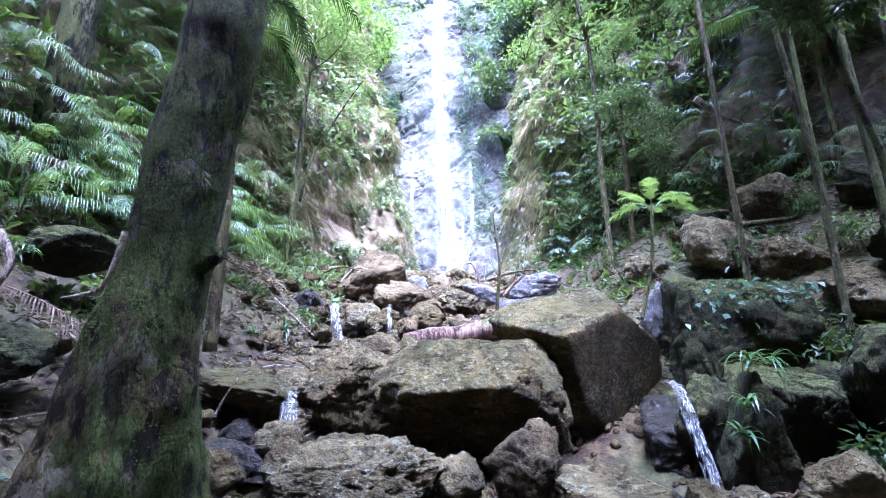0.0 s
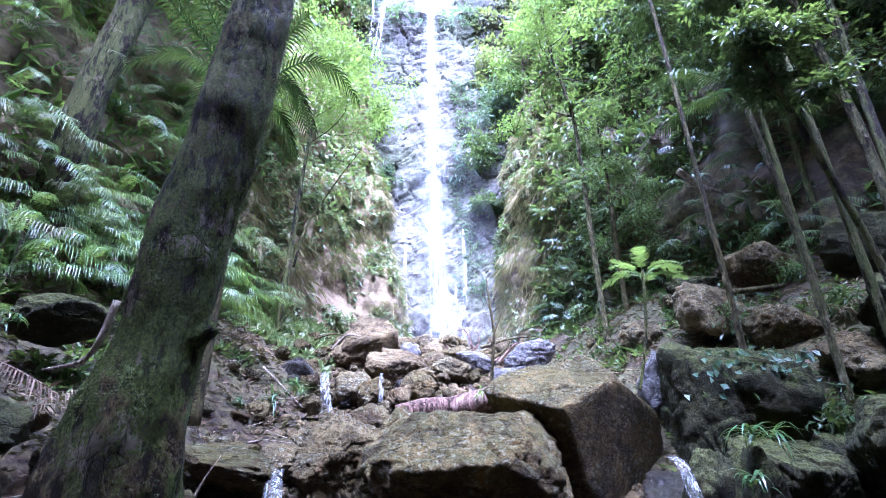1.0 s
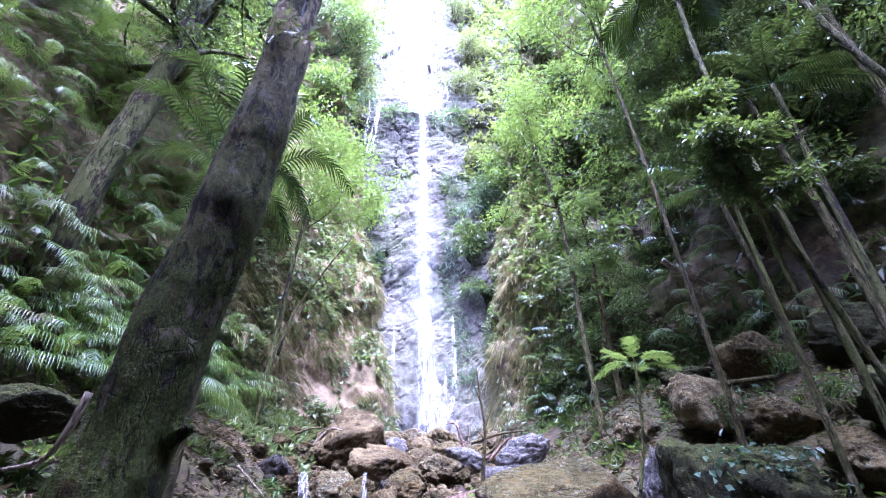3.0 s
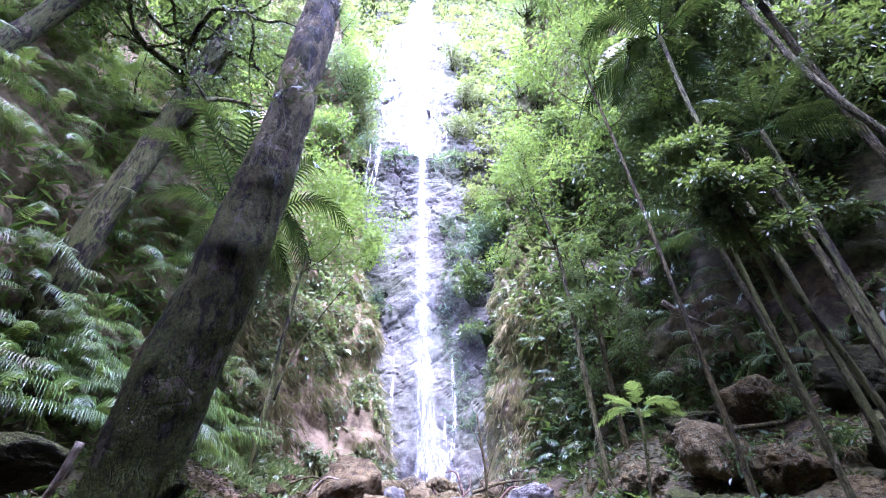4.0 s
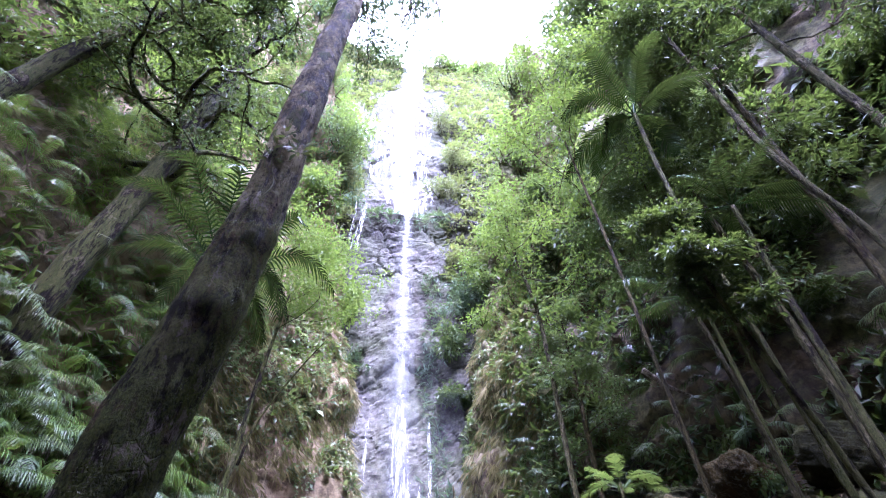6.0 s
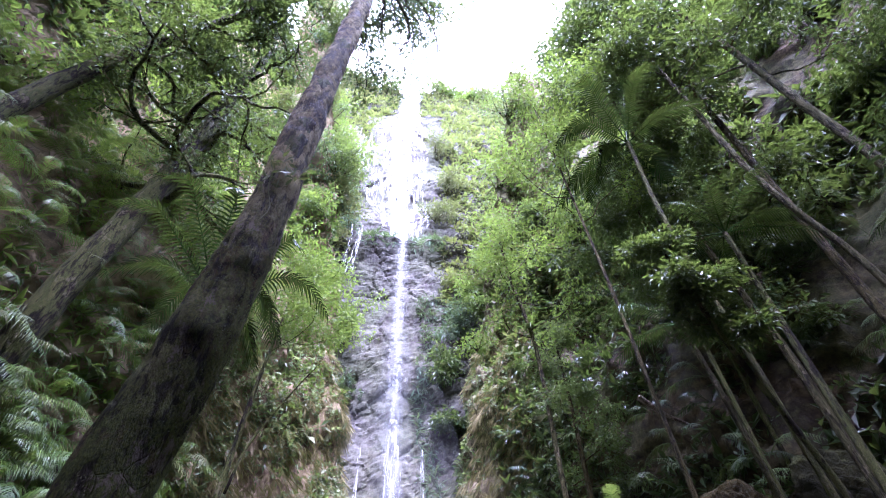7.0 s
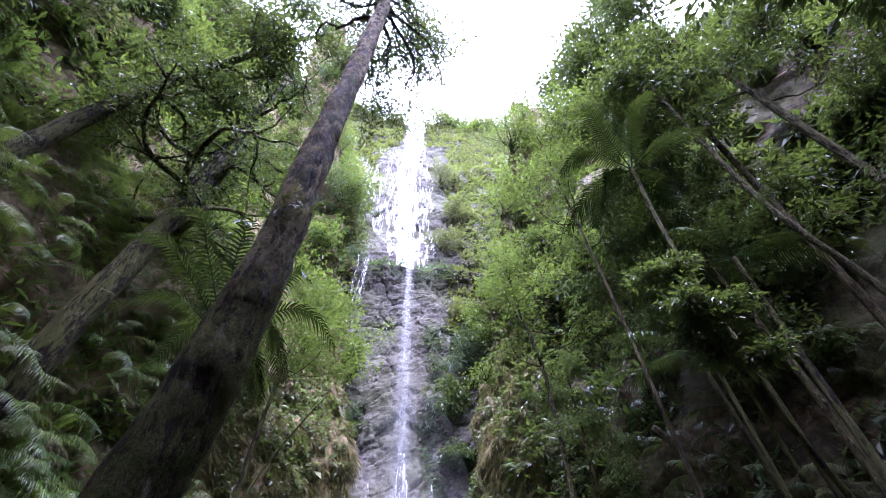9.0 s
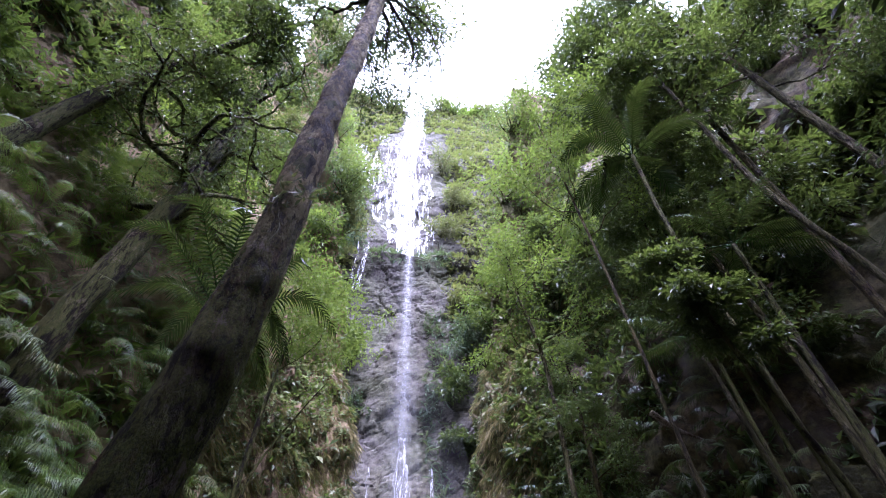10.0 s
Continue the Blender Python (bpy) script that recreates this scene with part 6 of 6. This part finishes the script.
# undergrowth on the near bank; its dark leaves also stand for the shade there
r = np.random.default_rng(94)
for k, (x, y) in enumerate(((4.3, 4.7), (5.0, 4.3), (4.6, 5.6), (5.6, 5.0), (5.2, 3.5), (5.9, 6.4), (6.6, 5.6), (5.0, 7.4), (6.2, 7.6))):
    shrub((x, y, gz1(x, y)), r.uniform(0.45, 0.8), LEAF_DARK_SHADE, 1500 + k, "leafy undergrowth, dark to stand for the shade of the bank", 420, 0.11, 0.38, group="undergrowth")
# creepers on the mossy boulder
g = Geo()
r = np.random.default_rng(95)
n = 150
base = np.stack([3.55 + 0.55 * r.standard_normal(n) * 0.6 + 0.25, np.full(n, 5.62) + 0.05 * r.standard_normal(n), 2.45 - 0.55 * r.random(n) ** 1.5], 1)
leaves(g, base, any_way(n, r) + (0, -0.8, -0.4), any_way(n, r) + (0, -1, 1), 0.10, 0.08)
whole("creeper", g, LEAF_BLUISH, "bluish round-leaved creeper hanging on the mossy boulder", "plant", (3.7, 5.6, 2.3), smooth=False)

# ---- water ----
def fall_sheet(geo, rows, nu, nv, seed, wobble=0.06, bow=0.2, clear=0.0):
    """A hanging sheet of water through rows of (x, y, z, half width)."""
    c = smooth_line(rows, nv)
    u = np.linspace(-1, 1, nu)
    p = np.zeros((nu, nv, 3))
    p[:, :, 0] = c[None, :, 0] + u[:, None] * c[None, :, 3]
    p[:, :, 1] = c[None, :, 1] - bow * (1 - u[:, None] ** 2) * c[None, :, 3]
    p[:, :, 2] = c[None, :, 2]
    q = p.reshape(-1, 3)
    q[:, 1] -= wobble * fbm(q * (2.5, 2.5, 0.5), 1.0, 4, seed)
    q[:, 0] += 0.5 * wobble * fbm(q * (1.5, 1.5, 0.8), 1.0, 4, seed + 3)
    geo.add(q, sheet(nu, nv))


fall = thing("waterfall", (0.1, 16.6, 4.0), "tall white waterfall dropping down the wet rock face", "waterfall")
for k, (w, dy) in enumerate(((0.70, 0.0), (0.44, -0.10), (0.24, -0.18))):
    g = Geo()
    fall_sheet(g, [(-0.30, 17.2 + dy, 21.2, 0.24 * w), (-0.28, 16.9 + dy, 19, 0.28 * w), (-0.22, 16.6 + dy, 15.5, 0.34 * w), (-0.16, 16.5 + dy, 12, 0.44 * w), (-0.08, 16.45 + dy, 9.3, 0.5 * w), (0.02, 16.3 + dy, 7.2, 0.52 * w), (0.16, 16.15 + dy, 5.4, 0.62 * w), (0.3, 15.9 + dy, 3.9, 0.85 * w)], 26, 150, 60 + k)
    part("main_stream", g, WATER_MAIN, fall)
for k, rows in enumerate(([(-0.10, 16.3, 9.6, 0.22), (-0.02, 16.15, 8.2, 0.42), (0.05, 16.05, 7.0, 0.46), (0.15, 15.95, 5.6, 0.55), (0.28, 15.7, 3.9, 0.75)],
                          [(0.0, 16.15, 8.8, 0.12), (0.06, 16.0, 7.4, 0.3), (0.12, 15.85, 6.0, 0.36), (0.2, 15.65, 4.8, 0.42), (0.3, 15.4, 3.9, 0.5)],
                          [(0.45, 15.9, 5.4, 0.1), (0.75, 15.7, 4.9, 0.16), (1.0, 15.5, 4.4, 0.2), (0.8, 15.3, 3.9, 0.4)])):
    g = Geo()
    fall_sheet(g, [(a, b, c, 0.62 * d) for a, b, c, d in rows], 22, 70, 90 + k, 0.10, 0.25)
    part("lower_splash", g, WATER_SPLASH, fall, "bright broken white water at the foot")
for k, (y, w) in enumerate(((15.2, 1.9), (14.6, 2.4))):
    g = Geo()
    fall_sheet(g, [(0.1, y, 11, w * 0.5), (0.15, y, 8, w * 0.8), (0.2, y, 6, w), (0.3, y, 3.6, w * 1.2)], 20, 40, 95 + k, 0.3, 0.3)
    part("mist", g, WATER_MIST, fall, "thin drifting mist")
g = Geo()
fall_sheet(g, [(-0.30, 16.9, 20.5, 0.3), (-0.2, 16.3, 15, 0.45), (-0.1, 16.0, 10, 0.6), (0.1, 15.8, 6, 0.75), (0.25, 15.6, 3.9, 0.9)], 26, 100, 66, 0.15, 0.5)
part("spray_veil", g, WATER_VEIL, fall, "thin veil of spray")
for k, rows in enumerate(([(-2.6, 17.25, 21.3, 0.10), (-2.7, 17.1, 19.5, 0.14), (-2.85, 17.1, 17.5, 0.2)], [(-3.1, 17.3, 21.3, 0.05), (-3.15, 17.15, 18.2, 0.07)], [(1.0, 16.4, 8.6, 0.05), (1.05, 16.2, 6.6, 0.07), (0.9, 15.9, 5.2, 0.08), (0.5, 15.6, 4.3, 0.14)],
                          [(-1.15, 16.2, 8.5, 0.05), (-1.1, 16.0, 6.0, 0.06), (-0.9, 15.8, 4.5, 0.05)], [(0.7, 16.2, 6.4, 0.05), (0.72, 16.0, 4.6, 0.08)])):
    g = Geo()
    fall_sheet(g, rows, 8, 40, 70 + k)
    part("side_stream", g, WATER_THREAD, fall)
# upper cascade, hugging the broken face
CASCADES = (  # height, left edge, right edge
    ((21.0, -0.75, -0.05), (24, -1.5, -0.1), (28, -1.6, -0.1), (36, -1.7, -0.1), (44, -1.8, 0.0), (51.5, -1.9, 0.2)),
    ((21.8, -1.3, -0.3), (24, -2.1, -0.2), (28, -3.2, -0.6), (33, -4.2, -1.0), (36, -4.6, -1.4), (38.5, -3.6, -1.6)),
    ((21.4, -0.4, 0.9), (24, -0.5, 1.05), (28, -0.6, 0.9), (36, -0.4, 0.9), (41, -0.6, 0.5)),
    ((30, -4.6, -3.6), (33, -5.6, -3.8), (36, -6.2, -4.2), (37.5, -5.8, -4.6)))
for k, rows in enumerate(CASCADES):
    g = Geo()
    nv, nu = 170, 40
    rows = np.array(rows)
    zz = np.linspace(rows[0, 0], rows[-1, 0], nv)
    lo, hi = np.interp(zz, rows[:, 0], rows[:, 1]), np.interp(zz, rows[:, 0], rows[:, 2])
    u = np.linspace(0, 1, nu)
    px = (lo[None, :] + u[:, None] * (hi - lo)[None, :]).ravel()
    pz = np.repeat(zz[None, :], nu, 0).ravel()
    px = px + 0.25 * fbm(np.stack([px * 0, pz, px * 0 + k], 1), 0.6, 3, 140)
    py = back_y(px, pz) - 0.16 - 0.05 * k
    py = py.reshape(nu, nv)
    py = np.minimum(py, 0.6 * py + 0.4 * np.minimum(np.roll(py, 2, 1), np.roll(py, -2, 1)))
    g.add(np.stack([px, py.ravel(), pz], 1), sheet(nu, nv))
    part("upper_cascade", g, WATER_CORE if k == 0 else WATER_UPPER, fall, "white cascade spread over broken ledges")


def small_fall(rows, label, seed, nu=14, nv=30):
    g = Geo()
    rows = [(a, b, c, 0.8 * d) for a, b, c, d in rows]
    fall_sheet(g, rows, nu, nv, seed, 0.03, 0.3)
    fall_sheet(g, [(a, b - 0.03, c, 0.7 * d) for a, b, c, d in rows], nu, nv, seed + 1, 0.03, 0.3)
    return whole("small_waterfall", g, WATER_SMALL, label, "waterfall", group="small falls of the creek")


small_fall([(-1.97, 8.5, 2.46, 0.07), (-1.93, 8.3, 2.36, 0.09), (-1.86, 8.2, 2.05, 0.11), (-1.80, 8.15, 1.72, 0.13)], "small white fall into a dark pool", 80)
small_fall([(-0.98, 8.6, 2.46, 0.03), (-0.97, 8.42, 2.36, 0.04), (-0.95, 8.38, 1.85, 0.06)], "thin thread of water between boulders", 82)
small_fall([(-1.70, 5.5, 1.17, 0.10), (-1.68, 5.32, 1.10, 0.11), (-1.64, 5.22, 0.9, 0.13), (-1.62, 5.15, 0.62, 0.16)], "small white fall spilling off a ledge stone", 84)
small_fall([(2.40, 5.1, 1.30, 0.06), (2.41, 4.92, 1.22, 0.08), (2.45, 4.82, 0.9, 0.09), (2.50, 4.72, 0.55, 0.09), (2.54, 4.68, 0.30, 0.10)], "narrow white fall down the dark wet rock", 86)
# the last pool is added: a black sheet for the shade under the boulder
for at, size, text in (((-1.75, 4.75, 0.52), (1.3, 0.9), "shallow rippled stream pool"), ((-1.45, 7.85, 1.70), (1.5, 0.8), "small dark pool under the falls"), ((2.4, 4.3, 0.2), (1.6, 0.9), "dark pool under the side fall"), ((1.85, 5.25, 0.06), (1.3, 1.2), "added black pool standing for shade under the leaning boulder")):
    g = Geo()
    a, rr = np.meshgrid(np.linspace(0, 2 * np.pi, 40), np.linspace(0, 1, 14), indexing="ij")
    k = 1 + 0.2 * np.sin(3 * a + at[0]) + 0.1 * np.cos(5 * a)
    p = np.stack([rr * k * np.cos(a) * size[0] / 2, rr * k * np.sin(a) * size[1] / 2, 0 * a], -1).reshape(-1, 3)
    p[:, 2] = 0.012 * fbm(p, 6.0, 3, 5)
    g.add(p + at, sheet(40, 14))
    whole("pool", g, POOL, text, "water", kind="structure")

# ---- fallen wood and litter ----
g = Geo()
s = np.linspace(0, 1, 30)
tube(g, np.stack([-0.6 + 1.85 * s, 7.5 + 0.1 * np.sin(3 * s), 1.74 + 0.30 * s + 0.02 * np.sin(9 * s)], 1), 0.14 + 0.04 * s, 18, 0.10, 8)
whole("fallen_log", g, LOG_WOOD, "smooth pinkish barkless log lying across the creek stones", "log", (0.3, 7.5, 1.9))
g = Geo()
tube(g, smooth_line([(0.80, 7.3, 1.85), (0.86, 7.3, 2.4), (0.91, 7.3, 2.95), (0.86, 7.3, 3.4), (0.82, 7.3, 3.85)], 24), np.linspace(0.035, 0.012, 24), 8, 0.12, 5)
for a, b in (((0.9, 7.3, 2.9), (1.05, 7.25, 3.3)), ((0.87, 7.3, 3.3), (0.72, 7.3, 3.7)), ((0.9, 7.3, 2.75), (0.75, 7.3, 3.0))):
    tube(g, np.linspace(a, b, 6), np.linspace(0.012, 0.004, 6), 5)
whole("dead_stick", g, BARK_BROWN, "upright bare stick wedged behind the log", "branch", (0.8, 7.3, 1.85))


def stick(pts, rad, label, mat=DEAD_WOOD, name="fallen_branch"):
    g = Geo()
    p = smooth_line(pts, 22)
    tube(g, p, rad * np.linspace(1, 0.35, 22), 7, 0.15, int(abs(pts[0][0]) * 50))
    return whole(name, g, mat, label, "branch", tuple(pts[0]), "fallen branches")


stick([(-2.75, 3.9, 2.62), (-2.85, 3.95, 2.3), (-3.0, 4.0, 2.12), (-3.3, 4.0, 2.05)], 0.035, "curved pale dead branch against the slope")
stick([(-3.95, 4.0, 2.65), (-3.75, 3.95, 2.35), (-3.85, 3.9, 2.0), (-3.85, 3.9, 1.6)], 0.04, "split pale dead branch on the slope")
stick([(-2.05, 4.4, 1.05), (-2.0, 4.45, 1.2), (-1.92, 4.5, 1.36)], 0.012, "thin pale stick leaning on the stones")
stick([(-2.1, 5.6, 1.42), (-1.9, 5.5, 1.45), (-1.6, 5.5, 1.42)], 0.015, "thin stick lying on the ledge stone")
stick([(-2.9, 8.0, 2.5), (-2.4, 7.8, 2.1), (-2.1, 7.7, 1.85)], 0.02, "dead stick leaning over the stones")
stick([(-2.6, 10.0, 3.3), (-2.2, 9.9, 3.4), (-1.8, 9.8, 3.3)], 0.03, "dark driftwood below the big boulder", BARK_BROWN)
stick([(1.0, 10.5, 3.2), (1.6, 10.3, 3.35), (2.2, 10.2, 3.4)], 0.04, "driftwood branch near the fall", BARK_BROWN)
stick([(4.6, 7.6, 3.65), (5.4, 7.6, 3.75), (6.4, 7.7, 3.9)], 0.07, "fallen log on the shaded bank", BARK_BROWN)
stick([(2.3, 6.1, 2.25), (2.45, 6.1, 2.4), (2.2, 6.2, 3.0), (2.35, 6.3, 3.4)], 0.012, "thin bare twig rising from the boulder", BARK_DARK)
stick([(5.1, 8.5, 6.6), (5.6, 8.6, 6.3), (6.2, 8.8, 6.2)], 0.07, "broken pale branch caught on the slope")
# tangled roots and driftwood at the foot of the fall
r = np.random.default_rng(96)
for k in range(16):
    x, y = r.uniform(0.2, 1.9), r.uniform(11.2, 12.6)
    a = np.array([x, y, gz1(x, y) + 0.35])
    d = unit(r.standard_normal(3) * (1, 0.4, 0.5))
    mid = a + d * r.uniform(0.25, 0.5) + np.array([0, 0, r.uniform(0.1, 0.3)])
    stick([tuple(a), tuple(mid), tuple(mid + unit(d + 0.8 * r.standard_normal(3)) * r.uniform(0.2, 0.5))], r.uniform(0.02, 0.045), "dark twisted driftwood root below the fall", [BARK_BROWN, LOG_WOOD][k % 2])
strap_plant((0.66, 7.25, 2.05), 16, 0.22, 0.02, 3300, "small yellow-green tuft growing beside the log", LEAF_BRIGHT)
stick([(-2.35, 10.6, 3.15), (-2.0, 10.4, 3.45), (-1.7, 10.3, 3.42)], 0.045, "weathered root end beside the big boulder", DEAD_WOOD)
# dead palm leaves
r = np.random.default_rng(97)
for x, y, z, way, ln in ((-3.75, 3.95, 2.15, (0.75, 0.1, -0.25), 0.75), (-3.3, 3.8, 1.62, (0.5, 0.1, 0.45), 0.6), (-3.9, 3.9, 1.8, (0.3, -0.2, 0.3), 0.6), (5.4, 6.2, 2.9, (0.5, -0.3, 0.6), 0.8), (5.0, 6.2, 3.2, (0.8, -0.2, -0.1), 0.9)):
    g = Geo()
    frond(g, (x, y, z), way, ln, 0.2, 22, 0.24, 0.02, 0.1, 0.1, 0.6, 0.010, r)
    whole("dead_frond", g, LEAF_DEAD, "dry brown palm frond lying on the slope", "frond", (x, y, z), "dead fronds", smooth=False)
# leaf litter
g = Geo()
n = 30000
x, y = r.uniform(-6.5, 8.0, n), r.uniform(1.0, 12, n)
bank = (x < -1.6) | (x > 2.9) | (y > 7.0)
x, y = x[bank], y[bank]
n = len(x)
z = ground_z(x, y) + r.uniform(0.02, 0.06, n)
way = any_way(n, r) * (1, 1, 0.35)
leaves(g, np.stack([x, y, z], 1), way, np.tile([0, 0, 1.0], (n, 1)) + 0.3 * r.standard_normal((n, 3)), r.uniform(0.06, 0.17, n), r.uniform(0.025, 0.06, n))
whole("leaf_litter", g, LEAF_DEAD, "brown fallen leaves scattered on the banks", "litter", kind="stuff", smooth=False)
g = Geo()
for k in range(420):
    x, y = r.uniform(-5.5, -1.6) if k % 3 else r.uniform(2.6, 6.5), r.uniform(2.8, 10)
    d = unit(r.standard_normal(3) * (1, 1, 0.15))
    ln = r.uniform(0.15, 0.6)
    a = np.array([x, y, gz1(x, y) + 0.03])
    tube(g, np.linspace(a, a + d * ln, 4) + 0.01 * r.standard_normal((4, 3)), np.linspace(0.008, 0.003, 4), 4)
whole("twigs", g, DEAD_WOOD, "thin dead twigs strewn over the banks", "litter", kind="stuff")
